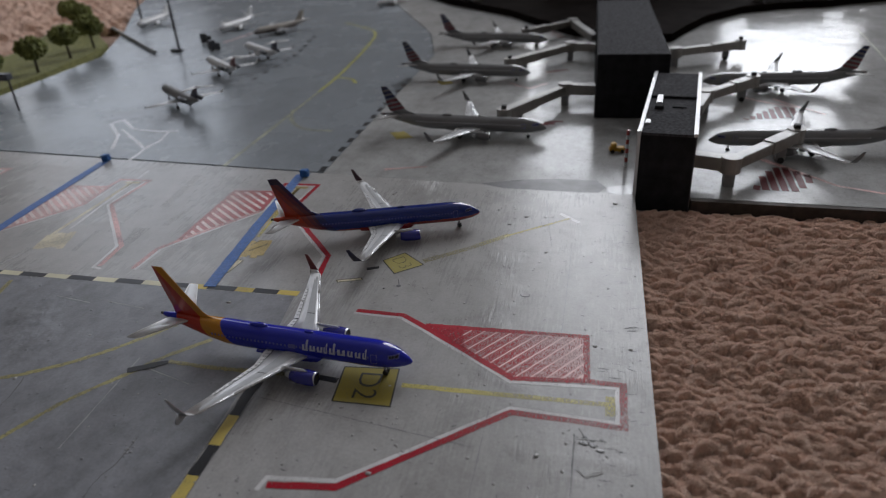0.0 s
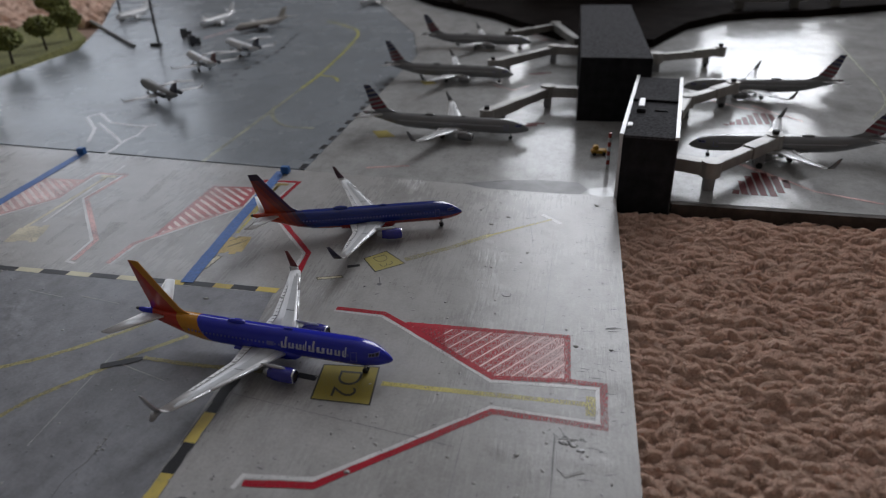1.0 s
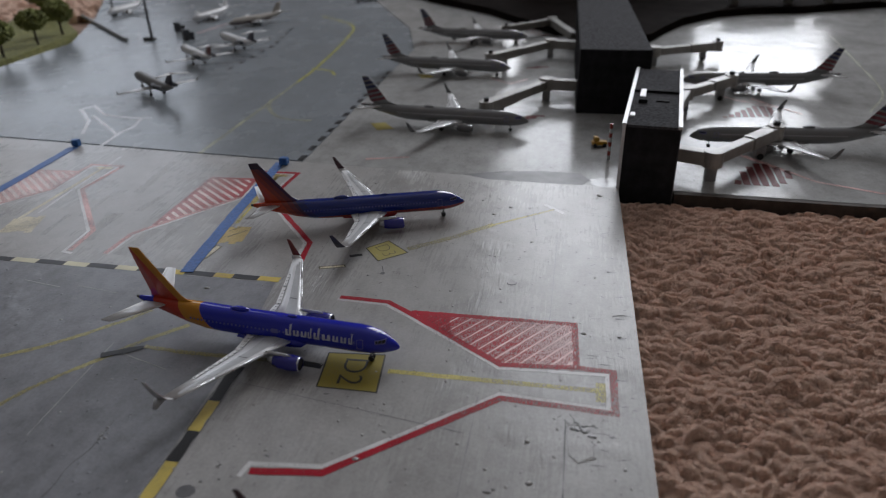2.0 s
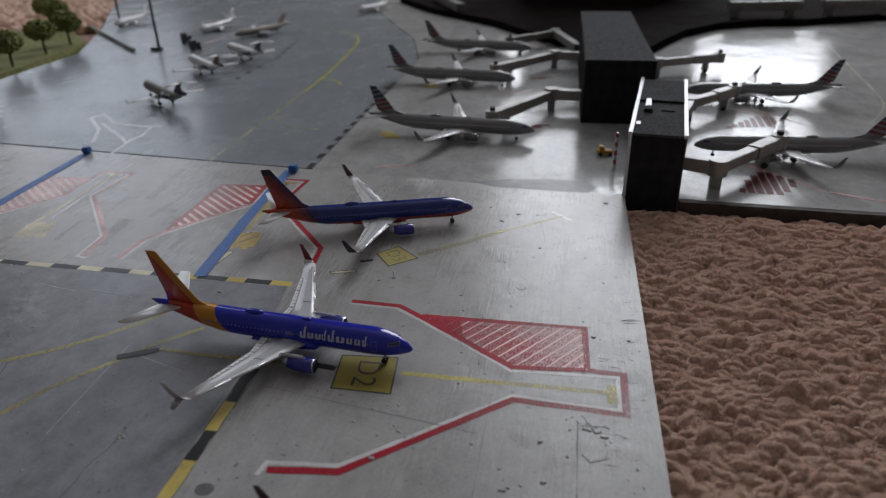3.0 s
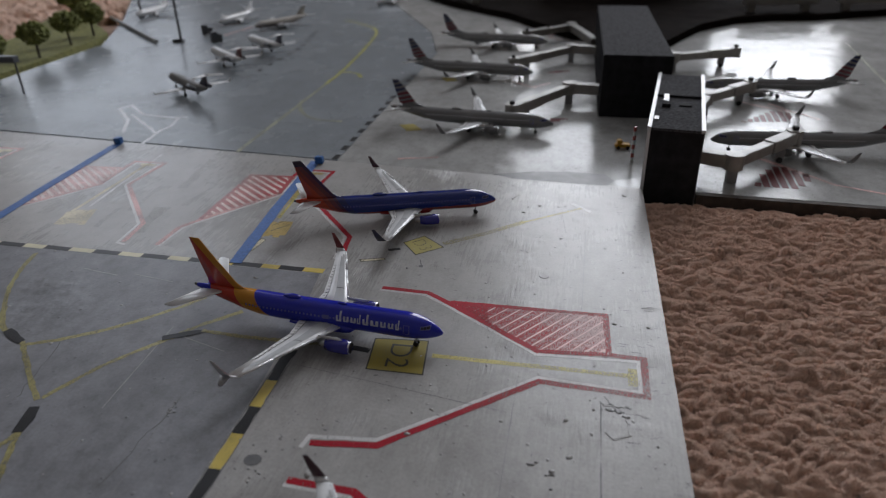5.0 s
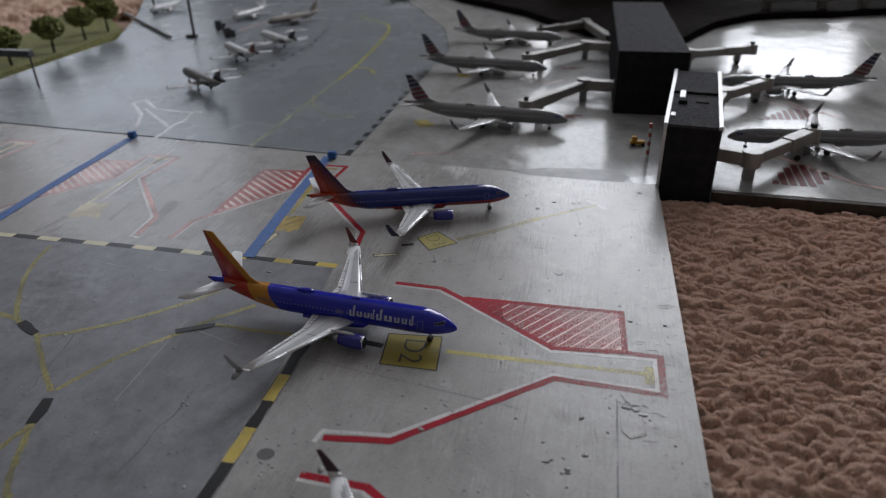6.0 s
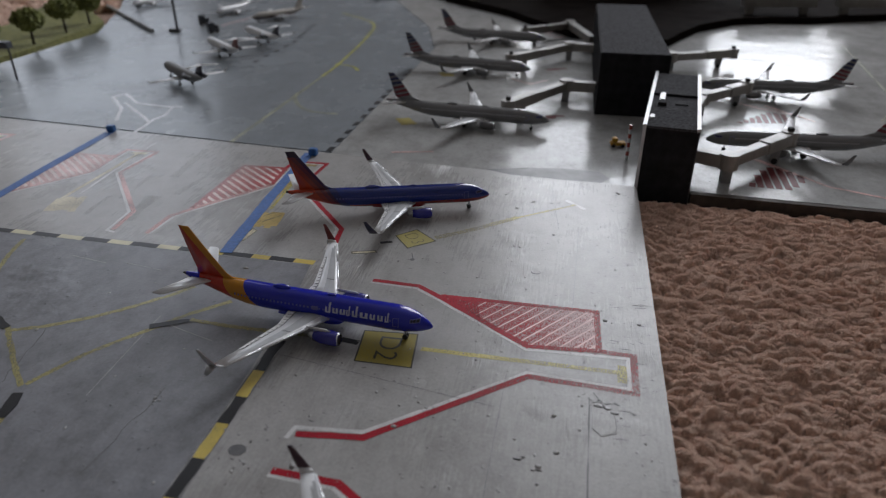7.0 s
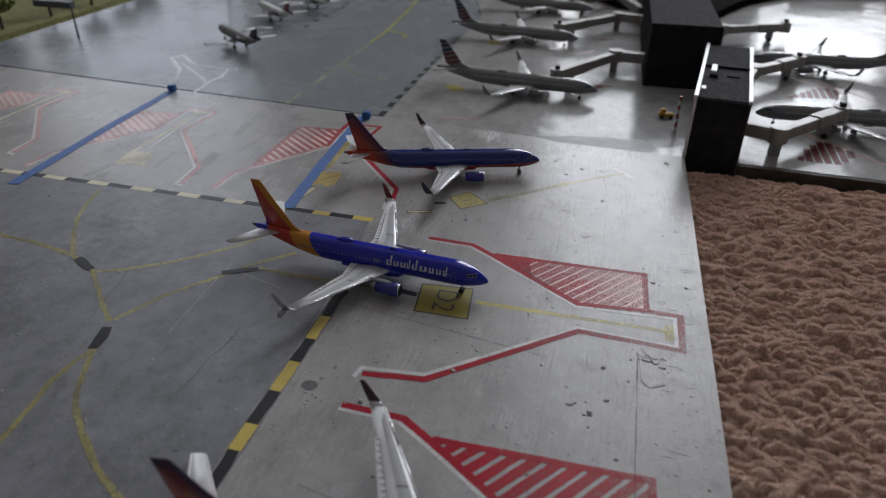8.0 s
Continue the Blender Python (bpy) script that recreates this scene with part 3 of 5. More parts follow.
patch("grey_spot", [(-97.5 + 1.0 * math.cos(a * 0.5), -101.5 + 0.9 * math.sin(a * 0.5)) for a in range(12)], M_PENCIL, near, 0.07)

# black and yellow dashed taxiway boundary
dash = [-470, -457, -445, -432, -420, -407, -395, -382, -370, -357, -345, -332, -320, -307, -295, -282, -271, -258, -246, -233, -222, -209, -199, -187, -178, -165, -157, -146, -137]
for i, (a, b) in enumerate(zip(dash, dash[1:])):
    black = (len(dash) - 2 - i) % 2 == 1
    line("boundary_dash", [(a, -112.6 - a * 0.002 + 0.2), (b, -112.9 - b * 0.002 + 0.2)], 3.4, M_BLACK if black else (M_DASHY if a > -200 else M_DASHW), near, 0.07)
ys = [-167, -184, -197, -209, -223, -237, -247, -262, -275, -288, -300, -312, -324]
for i, (a, b) in enumerate(zip(ys, ys[1:])):
    xm = lambda y: -129 - max(0, y + 167) * 0.08
    line("boundary_dash", [(xm(a), a), (xm(b), b)], 3.9, M_BLACK if i % 2 == 0 else M_DASHY, near, 0.07, 0.05, 0.45)

for e in (-2.15, 2.15):
    line("boundary_outline", [(xm(y) + e, y) for y in (-167, -200, -240, -280, -324)], 0.3, M_PENCIL, near, 0.09, 0.02, 0.12)

# yellow guide lines on the near taxiway
GUIDES = [
    [(-157, -147), (-168, -158), (-176, -169), (-189, -186), (-198, -205)],
    [(-176, -140), (-185, -151), (-198, -164), (-212, -174), (-226, -181)],
    [(-271, -118), (-266, -134), (-258, -150), (-243, -170), (-236, -175)],
    [(-340, -158), (-281, -166), (-262, -168), (-242, -172)],
    [(-227, -179), (-214, -192), (-199, -206)],
    [(-194, -220), (-196, -235), (-192, -261), (-190, -300)],
    [(-194, -220), (-185, -239), (-176, -249), (-160, -262), (-146, -270)],
    [(-166, -161.5), (-153, -162.5), (-135, -162.5), (-110, -162)],
]
for i, gl in enumerate(GUIDES):
    line("guide_line", curve_points(gl), 1.9, M_YELLOWTAXI, near, 0.08 + 0.012 * i, 0.05, 0.28)
line("hold_mark", [(-238, -174), (-227, -179)], 3.2, M_BLACK, near, 0.24, 0.05, 0.55)
line("hold_mark", [(-197, -209), (-194, -220)], 3.4, M_BLACK, near, 0.24, 0.05, 0.55)
line("hold_mark", [(-178, -168.5), (-166, -162)], 2.6, M_BLACK, near, 0.24, 0.05, 0.55)
for p in ([(-176, -206), (-178, -161)], [(-215, -128), (-196, -131)], [(-240, -127), (-222, -130)], [(-175, -165), (-152, -172)]):
    line("scratch", p, 0.3, M_SCRATCH, near, 0.07, 0.02, 0.1)
line("paint_crack", [(-23.6, -176), (-24.0, -230), (-24.5, -300)], 0.26, M_PENCIL, near, 0.06, 0.02, 0.12)
for p in ([(-50, -170), (-51, -300)], [(-129, -174), (-52, -186)], [(-175, -275), (-176, -216)], [(-147, -300), (-155, -198)], [(-108, -253), (-88, -257)], [(-44, -10), (-38, -60)], [(-30, -128), (-29, -60)]):
    line("pencil_line", p, 0.22, M_PENCILPALE, near, 0.06, 0.02, 0.08)

# a run of thick grey paint along the joint and a bare glossy spot at the corner
patch("paint_lip", [(-81.0, 8.0), (-60.0, 15.0), (-39.0, 18.0), (-19.0, 17.0), (-14.0, 8.0), (-18.0, 1.0), (-32.0, 1.0), (-50.0, 2.0), (-68.0, 3.0)], M_LIPDARK, gate, 0.02)
patch("paint_lip", [(-14.0, 9.0), (-2.0, 13.0), (-1.0, 1.0), (-7.0, -1.0), (-13.0, 1.0)], M_LIP, gate, 0.02)

# folded strips of blue tape
for pts, kx, ky in (([(-325.5, 22), (-321, -50), (-314.5, -124)], -325, 24), ([(-187, 12), (-183, -50), (-177.5, -112)], -183.5, 9.5)):
    tp = empty("tape_strip", None, "strip of blue painter's tape stuck on the board", "tape", group="blue tape strips")
    line("strip", pts, 5.6, M_TAPE, tp, 0.3, 0.15, 0.15)
    bm = box_mesh(kx - 2.4, ky - 2.0, 0.2, kx + 2.4, ky + 2.0, 4.4, bevel=0.5)
    part("folded_end", bm, M_TAPEKNOB, tp, "thick folded tape end")

# yellow guide lines and chalk on the far taxiway
for gl in ([(-242, 22), (-243, 126), (-244, 190)], [(-244, 190), (-245, 235), (-252, 320), (-259, 380), (-266, 420), (-282, 453), (-330, 500)], [(-245, 139), (-240, 121), (-229, 103), (-216, 93), (-197, 91)], [(-248, 235), (-230, 229), (-221, 215)]):
    line("guide_line", curve_points(gl), 3.0, M_YELLOWGREEN if len(gl) in (3, 7) and gl[0][1] > 180 else M_YELLOWFAR, far, -0.24 + 0.02 * len(gl))
for cl in ([(-337, 46), (-351, 73), (-375, 98), (-371, 108), (-348, 87), (-331, 84), (-317, 83)], [(-317, 83), (-312, 64), (-314, 54), (-312, 40), (-311, 27)], [(-357, 86), (-329, 62), (-315, 49)], [(-317, 84), (-311, 85)]):
    line("chalk_line", cl, 2.6, M_CHALK, far, -0.22, 0.05, 0.35)
for i in range(13):
    y0 = 18 + i * 17
    line("boundary_dash", [(-177.5, y0), (-177.5, y0 + 8.5)], 3.6, M_BLACK, far, -0.22)
for i in range(9):
    y0 = 225 + i * 23
    x0 = -321 - max(0, y0 - 320) * 0.17
    line("boundary_dash", [(x0, y0), (x0 - 1, y0 + 9)], 4.2, M_BLACK, far, -0.22)
for p in ([(-435.0, 386.0), (-430.0, 423.0), (-426.0, 443.0)],):
    line("worn_red_stroke", p, 3.0, M_REDOLD, far, -0.2)
for p in ([(-155, 89), (-146, 92), (-137, 80), (-147, 76)], [(-152, 222), (-143, 226), (-136, 214), (-145, 210)]):
    patch("sign_panel", p, M_SIGN, gate, 0.05)
for p in ([(-140, 24), (-116, 30)], [(-90, 215), (-72, 200), (-60, 215)], [(72, 55), (100, 20), (128, 8)], [(60, 200), (90, 170), (120, 150)], [(66, 60), (90, 30)], [(100, 175), (125, 140)]):
    line("safety_line", p, 2.0, M_REDOLD, gate, 0.05)
# hatched maroon safety areas under the wings on the gate board, jet shadow in their tone
for pts in ([(58, 12), (80, 11), (92, 30), (76, 46), (66, 34)], [(72, 127), (112, 134), (112, 152), (98, 158), (84, 142)]):
    a = [Vector(p) for p in pts]
    lo, hi = min(p.x for p in a), max(p.x for p in a)
    x = lo + 2
    while x < hi - 2:
        ys = []
        for p, q in zip(a, a[1:] + a[:1]):
            if (p.x - x) * (q.x - x) < 0:
                ys.append(p.y + (q.y - p.y) * (x - p.x) / (q.x - p.x))
        if len(ys) == 2 and abs(ys[0] - ys[1]) > 2:
            line("hatch_bar", [(x, min(ys)), (x + 1.5, max(ys))], 3.4, M_REDGATE, gate, 0.05)
        x += 4.6
# dark strip along the edge of the gate board beside the carpet
part("board_edge", slab([(27, -4.6), (112, -8.4), (420, -15.4), (420, -12.2), (112, -5.2), (27, -1.2)], -9, -0.25), M_EDGE, gate, "dark brown edge strip")
line("guide_line", curve_points([(225, 420), (209, 291), (196, 203), (170, 150)]), 1.5, M_YELLOWFAR, gate, 0.04)
for a, b, n in (((-88, 440), (-60, 392), 4), ((-66, 250), (-54, 258), 2), ((-92, 104), (-84, 112), 2), ((-62, 108), (-52, 118), 2)):
    for i in range(n):
        p = Vector(a).lerp(Vector(b), (i + 0.5) / n)
        line("worn_red_stroke", [tuple(p), tuple(p + Vector((12, 3)))], 3.6, M_REDGATE, gate, 0.05, 0.03, 0.4)

# ================= aircraft models =================
STATIONS = [(0.0, 0.12, 6.75), (0.4, 0.7, 6.8), (1.2, 1.3, 6.95), (2.6, 2.05, 7.2), (4.4, 2.85, 7.5), (6.5, 3.55, 7.8), (9.5, 4.15, 8.05), (13.5, 4.5, 8.2), (30, 4.5, 8.2), (48, 4.5, 8.2), (64, 4.5, 8.2),
            (71, 4.35, 8.45), (78, 3.75, 9.15), (85, 2.85, 10.2), (91, 2.05, 11.1), (95.5, 1.3, 11.7), (98.2, 0.75, 12.1), (98.7, 0.3, 12.2)]


def radius_at(s, k):
    for (a, ra, za), (b, rb, zb) in zip(STATIONS, STATIONS[1:]):
        if a * k <= s <= b * k:
            t = (s - a * k) / ((b - a) * k)
            return ra + (rb - ra) * t, za + (zb - za) * t
    return 0.5, 11.0


def fuselage_mesh(k, fat=1.0):
    """A lofted body with the nose at x = 0 and the tail towards -x."""
    bm = bmesh.new()
    seg = 28
    rings = []
    fine = []
    for (a, ra, za), (b, rb, zb) in zip(STATIONS, STATIONS[1:]):
        n = max(1, int((b - a) / 4))
        fine += [(a + (b - a) * i / n, ra + (rb - ra) * i / n, za + (zb - za) * i / n) for i in range(n)]
    fine.append(STATIONS[-1])
    for s, r, zc in fine:
        rings.append([bm.verts.new((-s * k, r * fat * math.cos(2 * math.pi * i / seg), zc + r * fat * 1.05 * math.sin(2 * math.pi * i / seg))) for i in range(seg)])
    for a, b in zip(rings, rings[1:]):
        for i in range(seg):
            bm.faces.new((a[i], a[(i + 1) % seg], b[(i + 1) % seg], b[i]))
    bm.faces.new(rings[0])
    bm.faces.new(rings[-1][::-1])
    bmesh.ops.recalc_face_normals(bm, faces=bm.faces)
    return bm


AIRFOIL = [(0.0, 0.0), (0.04, 0.5), (0.15, 0.85), (0.35, 1.0), (0.65, 0.65), (1.0, 0.12), (1.0, -0.12), (0.65, -0.4), (0.35, -0.6), (0.15, -0.55), (0.04, -0.35)]


def foil_mesh(sections, upright=False):
    """A lofted wing or fin. A section: x of the leading edge, y, z, chord, thickness, lean of the section in degrees."""
    bm = bmesh.new()
    rings = []
    for x, y, z, chord, thick, lean in sections:
        c, s = math.cos(radians(lean)), math.sin(radians(lean))
        ring = []
        for u, v in AIRFOIL:
            h = v * thick / 2
            ring.append(bm.verts.new((x - u * chord, y - h * s, z + h * c)))
        rings.append(ring)
    for a, b in zip(rings, rings[1:]):
        for i in range(len(a)):
            bm.faces.new((a[i], a[(i + 1) % len(a)], b[(i + 1) % len(a)], b[i]))
    bm.faces.new(rings[0])
    bm.faces.new(rings[-1][::-1])
    bmesh.ops.recalc_face_normals(bm, faces=bm.faces)
    return bm


def side_strip(k, s0, s1, z0, z1, side, lift=0.06, n=4):
    """A thin decal laid on the flank of the body between two stations and two heights."""
    bm = bmesh.new()
    grid = []
    for i in range(n + 1):
        s = s0 + (s1 - s0) * i / n
        r, zc = radius_at(s, k)
        row = []
        for j in range(5):
            z = z0 + (z1 - z0) * j / 4
            q = max(-0.98, min(0.98, (z - zc) / (r * 1.05)))
            y = math.sqrt(1 - q * q) * r
            nv = Vector((0, y, (z - zc))).normalized() * lift
            row.append(bm.verts.new((-s, side * (y + nv.y), z + nv.z)))
        grid.append(row)
    for a, b in zip(grid, grid[1:]):
        for j in range(4):
            bm.faces.new((a[j], b[j], b[j + 1], a[j + 1]))
    bmesh.ops.recalc_face_normals(bm, faces=bm.faces)
    return bm


def window_row(k, s0, s1, z0, z1, side, pitch, width):
    """Small cabin windows printed along the flank."""
    bm = bmesh.new()
    s = s0
    while s < s1:
        quad = []
        for a, z in ((s, z0), (s + width, z0), (s + width, z1), (s, z1)):
            r, zc = radius_at(a, k)
            q = max(-0.98, min(0.98, (z - zc) / (r * 1.05)))
            quad.append(bm.verts.new((-a, side * (math.sqrt(1 - q * q) * r + 0.05), z + 0.01)))
        bm.faces.new(quad if side < 0 else quad[::-1])
        s += pitch
    return bm


def foil_top(u):
    for (a, ha), (b, hb) in zip(AIRFOIL[:5], AIRFOIL[1:6]):
        if a <= u <= b:
            return ha + (hb - ha) * (u - a) / (b - a)
    return 0.12


def wing_patch(lead, chord, y0, y1, u0, u1, sd, lift, bm=None):
    """A thin skin on the upper side of a wing between two stations of the span and two shares of the chord."""
    bm = bm or bmesh.new()
    grid = []
    n = max(1, int((y1 - y0) / 4))
    for i in range(n + 1):
        y = y0 + (y1 - y0) * i / n
        thick = 2.3 - (y - 3) * 0.073 if y < 14 else 1.5 - (y - 14) * 0.0375 if y < 30 else 0.9 - (y - 30) * 0.02
        row = []
        for j in range(5):
            u = u0 + (u1 - u0) * j / 4
            row.append(bm.verts.new((lead(y) - u * chord(y), y * sd, 5.6 + (y - 3) * 0.0975 + foil_top(u) * thick / 2 + lift)))
        grid.append(row)
    quad = lambda a, b, c, d: bm.faces.new((a, b, c, d) if sd > 0 else (d, c, b, a))
    for a, b in zip(grid, grid[1:]):
        for j in range(4):
            quad(a[j], b[j], b[j + 1], a[j + 1])
    # the rim turns down into the wing
    rim = grid[0] + [row[4] for row in grid[1:]] + grid[-1][3::-1] + [row[0] for row in grid[-2:0:-1]]
    low = [bm.verts.new(v.co - Vector((0, 0, lift * 1.5))) for v in rim]
    for i in range(len(rim)):
        k = (i + 1) % len(rim)
        quad(rim[i], rim[k], low[k], low[i])
    return bm


def wheel(bm, x, y, z, r, w):
    bmesh.ops.create_cone(bm, cap_ends=True, segments=14, radius1=r, radius2=r, depth=w, matrix=Matrix.Translation((x, y, z)) @ Matrix.Rotation(radians(90), 4, "X"))
    return bm


def airliner(label, paint, k=1.0, span=44.7, tip="split", nacelle=None, wing_mat=None, wordmark=False, tip_mat=None, height=31.0, group="", dome=True):
    """A diecast twin-jet airliner, nose at the origin, heading +x. k stretches the length."""
    ac = empty("model_airliner", None, label, "model airplane", group)
    wing_mat = wing_mat or M_WING
    nacelle = nacelle or M_BLUEPAINT
    part("fuselage", fuselage_mesh(k), paint, ac, smooth=True)
    part("wing_fairing", foil_mesh([(-33 * k, -4.4, 4.8, 25 * k, 4.2, 0), (-31 * k, 0, 4.8, 28 * k, 4.6, 0), (-33 * k, 4.4, 4.8, 25 * k, 4.2, 0)]), paint, ac, smooth=True)
    # wings, winglets, engines
    lead = lambda y: -(36.0 * k) - abs(y) * 0.45
    for sd in (1, -1):
        secs = [(lead(3.0), 3.0 * sd, 5.6, 16.5, 2.3, 0), (lead(14), 14 * sd, 6.7, 10.0, 1.5, 0), (lead(30), 30 * sd, 8.2, 6.2, 0.9, 0), (lead(span - 2.5), (span - 2.5) * sd, 9.5, 3.8, 0.65, 0)]
        chord = lambda y: 16.5 - (y - 3) * 0.59 if y < 14 else 10.0 - (y - 14) * 0.235
        wing = part("wing", foil_mesh(secs), wing_mat, ac, "silver swept wing with panel lines", True)
        bm = bmesh.new()
        for a, b in ((3.6, 14), (14, 30), (30, span - 2.8)):
            za, zb = (5.6 + (a - 3) * 0.1), (5.6 + (b - 3) * 0.1)
            rod(bm, (lead(a) + 0.05, a * sd, za), (lead(b) + 0.05, b * sd, zb), 0.46, 0.36, 8)
        part("leading_edge", bm, M_WINGEDGE, wing, "bright metal leading edge", True)
        # grey skin panel, pale flaps and the dark seams round them
        part("skin_panel", wing_patch(lead, chord, 4.0, span - 4.0, 0.15, 0.50, sd, 0.05), M_WINGPANEL, wing, "grey skin panel")
        for a, b in ((4.2, 13.6), (14.2, 24.0), (24.6, 32.0)):
            part("flap", wing_patch(lead, chord, a, b, 0.80, 0.99, sd, 0.16), M_FLAP, wing, "pale flap")
        bm = bmesh.new()
        for q in range(15):
            y = 4.6 + q * 1.9
            wing_patch(lead, chord, y, y + 0.24, 0.80, 0.92, sd, 0.22, bm)
        for a, b in ((4.2, 13.6), (14.2, 24.0), (24.6, 32.0)):
            wing_patch(lead, chord, a, b, 0.785, 0.80, sd, 0.14, bm)
        wing_patch(lead, chord, 17.6, 17.9, 0.15, 0.50, sd, 0.1, bm)
        part("flap_seam", bm, M_SLOT, wing, "dark seams of the flaps")
        for y in (9.5, 18, 26):
            ch = chord(y)
            bm = bmesh.new()
            bmesh.ops.create_uvsphere(bm, u_segments=10, v_segments=7, radius=1.0, matrix=Matrix.Translation((lead(y) - ch * 0.84, y * sd, 5.0 + (y - 3) * 0.1)) @ Matrix.Diagonal((1.9, 0.35, 0.45, 1)))
            part("flap_fairing", bm, wing_mat, wing, smooth=True)
        if tip in ("split", "blend"):
            x, y, z = lead(span - 2.5), span - 2.5, 9.5
            up = [(x, y * sd, z, 3.8, 0.65, 0), (x - 1.2, (y + 1.3) * sd, z + 0.7, 3.4, 0.6, 40 * sd), (x - 3.0, (y + 2.0) * sd, z + 3.0, 2.7, 0.5, 70 * sd), (x - 5.6, (y + 2.6) * sd, z + 6.8, 1.4, 0.35, 76 * sd)]
            bm = foil_mesh(up[1:])
            for fc in bm.faces:
                fc.material_index = 1 if fc.normal.y * sd < -0.2 else 0
            part("winglet", bm, [M_WINGPANEL if tip_mat is M_WINGLETRED else tip_mat or M_WINGLETDARK, tip_mat or M_WINGLETINNER], wing, "dark upturned winglet", True)
            part("tip_curve", foil_mesh(up[:2]), wing_mat, wing, smooth=True)
            if tip == "split":
                dn = [(x - 1.6, (y + 1.2) * sd, z + 0.5, 3.6, 0.5, 0), (x - 4.2, (y + 2.6) * sd, z - 2.6, 1.5, 0.35, -60 * sd)]
                part("lower_winglet", foil_mesh(dn), M_WINGPANEL, wing, smooth=True)
        # engine
        ex, ey, ez = -30.2 * k, 12.6 * sd, 4.1
        bm = bmesh.new()
        prof = [(0.25, 2.05), (0.0, 2.3), (-0.5, 2.55), (-3.0, 2.75), (-6.5, 2.55), (-9.0, 2.0), (-9.0, 1.75), (-8.0, 1.6)]
        rings = [[bm.verts.new((ex + px, ey + r * math.cos(2 * math.pi * i / 20), ez + r * 0.95 * math.sin(2 * math.pi * i / 20))) for i in range(20)] for px, r in prof]
        for a, b in zip(rings, rings[1:]):
            for i in range(20):
                bm.faces.new((a[i], a[(i + 1) % 20], b[(i + 1) % 20], b[i]))
        bmesh.ops.recalc_face_normals(bm, faces=bm.faces)
        eng = part("engine", bm, nacelle, ac, smooth=True)
        bm = bmesh.new()
        rod(bm, (ex + 0.05, ey, ez), (ex - 1.2, ey, ez), 2.05, 1.7, 20)
        part("intake", bm, M_INTAKE, eng, "dark fan intake")
        bm = bmesh.new()
        bmesh.ops.create_circle(bm, segments=20, radius=2.2, matrix=Matrix.Translation((ex + 0.18, ey, ez)) @ Matrix.Rotation(radians(90), 4, "Y"))
        ring_edges = bm.edges[:]
        bmesh.ops.extrude_edge_only(bm, edges=ring_edges)
        for v in bm.verts[20:]:
            v.co.y, v.co.z, v.co.x = ey + (v.co.y - ey) * 1.08, ez + (v.co.z - ez) * 1.08, v.co.x - 0.45
        part("intake_lip", bm, M_WINGEDGE, eng, "bright metal lip", True)
        part("exhaust", rod(bmesh.new(), (ex - 8.2, ey, ez), (ex - 11.2, ey, ez + 0.1), 1.5, 0.7, 16), M_WINGPANEL, eng, smooth=True)
        part("pylon", foil_mesh([(ex - 2.0, ey, ez + 2.2, 9, 0.8, 90), (ex - 4.0, ey, ez + 3.3, 8, 0.7, 90)]), wing_mat, eng, smooth=True)
        # tailplane
        lt = lambda y: -(85.5 * k) - abs(y) * 0.58
        tail = part("tailplane", foil_mesh([(lt(1.0), 1.0 * sd, 11.7, 9.0, 1.1, 0), (lt(9), 9 * sd, 12.7, 6.2, 0.8, 0), (lt(17.9), 17.9 * sd, 13.9, 3.6, 0.5, 0)]), wing_mat, ac, smooth=True)
        bm = rod(bmesh.new(), (lt(1.5), 1.5 * sd, 11.75), (lt(17.7), 17.7 * sd, 13.85), 0.36, 0.26, 8)
        rod(bm, (lt(2.5) - 8.3, 2.5 * sd, 11.9), (lt(17.5) - 3.6, 17.5 * sd, 13.85), 0.28, 0.22, 8)
        part("tailplane_edge", bm, M_FLAP, tail, "white painted edges", True)
        # main wheels
        bm = bmesh.new()
        rod(bm, (-49 * k, 7 * sd, 5.5), (-49 * k, 7 * sd, 1.4), 0.45)
        gear = part("main_gear", bm, M_WINGPANEL, ac)
        for y in (6.0, 8.0):
            part("wheel", wheel(bmesh.new(), -49 * k, y * sd, 1.4, 1.4, 0.8), M_RUBBER, gear)
        # cockpit and cabin windows
        part("windscreen_rim", side_strip(k, 4.0 * k, 7.4 * k, 9.0, 10.2, sd, 0.05, 6), M_DOOR, ac, "pale windscreen rim", True)
        for a, b in ((4.2, 5.2), (5.35, 6.25), (6.4, 7.1)):
            part("cockpit_window", side_strip(k, a * k, b * k, 9.2, 10.0, sd, 0.10, 2), M_WINDOW, ac, "black cockpit window", True)
        part("window_strip", window_row(k, 14 * k, 76 * k, 8.95, 9.65, sd, 1.45, 0.6), M_DECALFAINT if paint in (L_NEW, L_OLD) else M_WINGPANEL, ac, "faint row of cabin windows")
        for a, b, lo, hi in ((11.2, 11.35, 7.2, 10.3), (13.2, 13.35, 7.2, 10.3), (11.2, 13.35, 10.2, 10.35), (11.2, 13.35, 7.15, 7.3)):
            part("door_outline", side_strip(k, a * k, b * k, lo, hi, sd, 0.05, 1), M_DOOR, ac)
        if wordmark:
            part("crest_bar", side_strip(k, 40.5, 43.0, 8.6, 10.0, sd, 0.06, 1), M_DECALFAINT, ac)
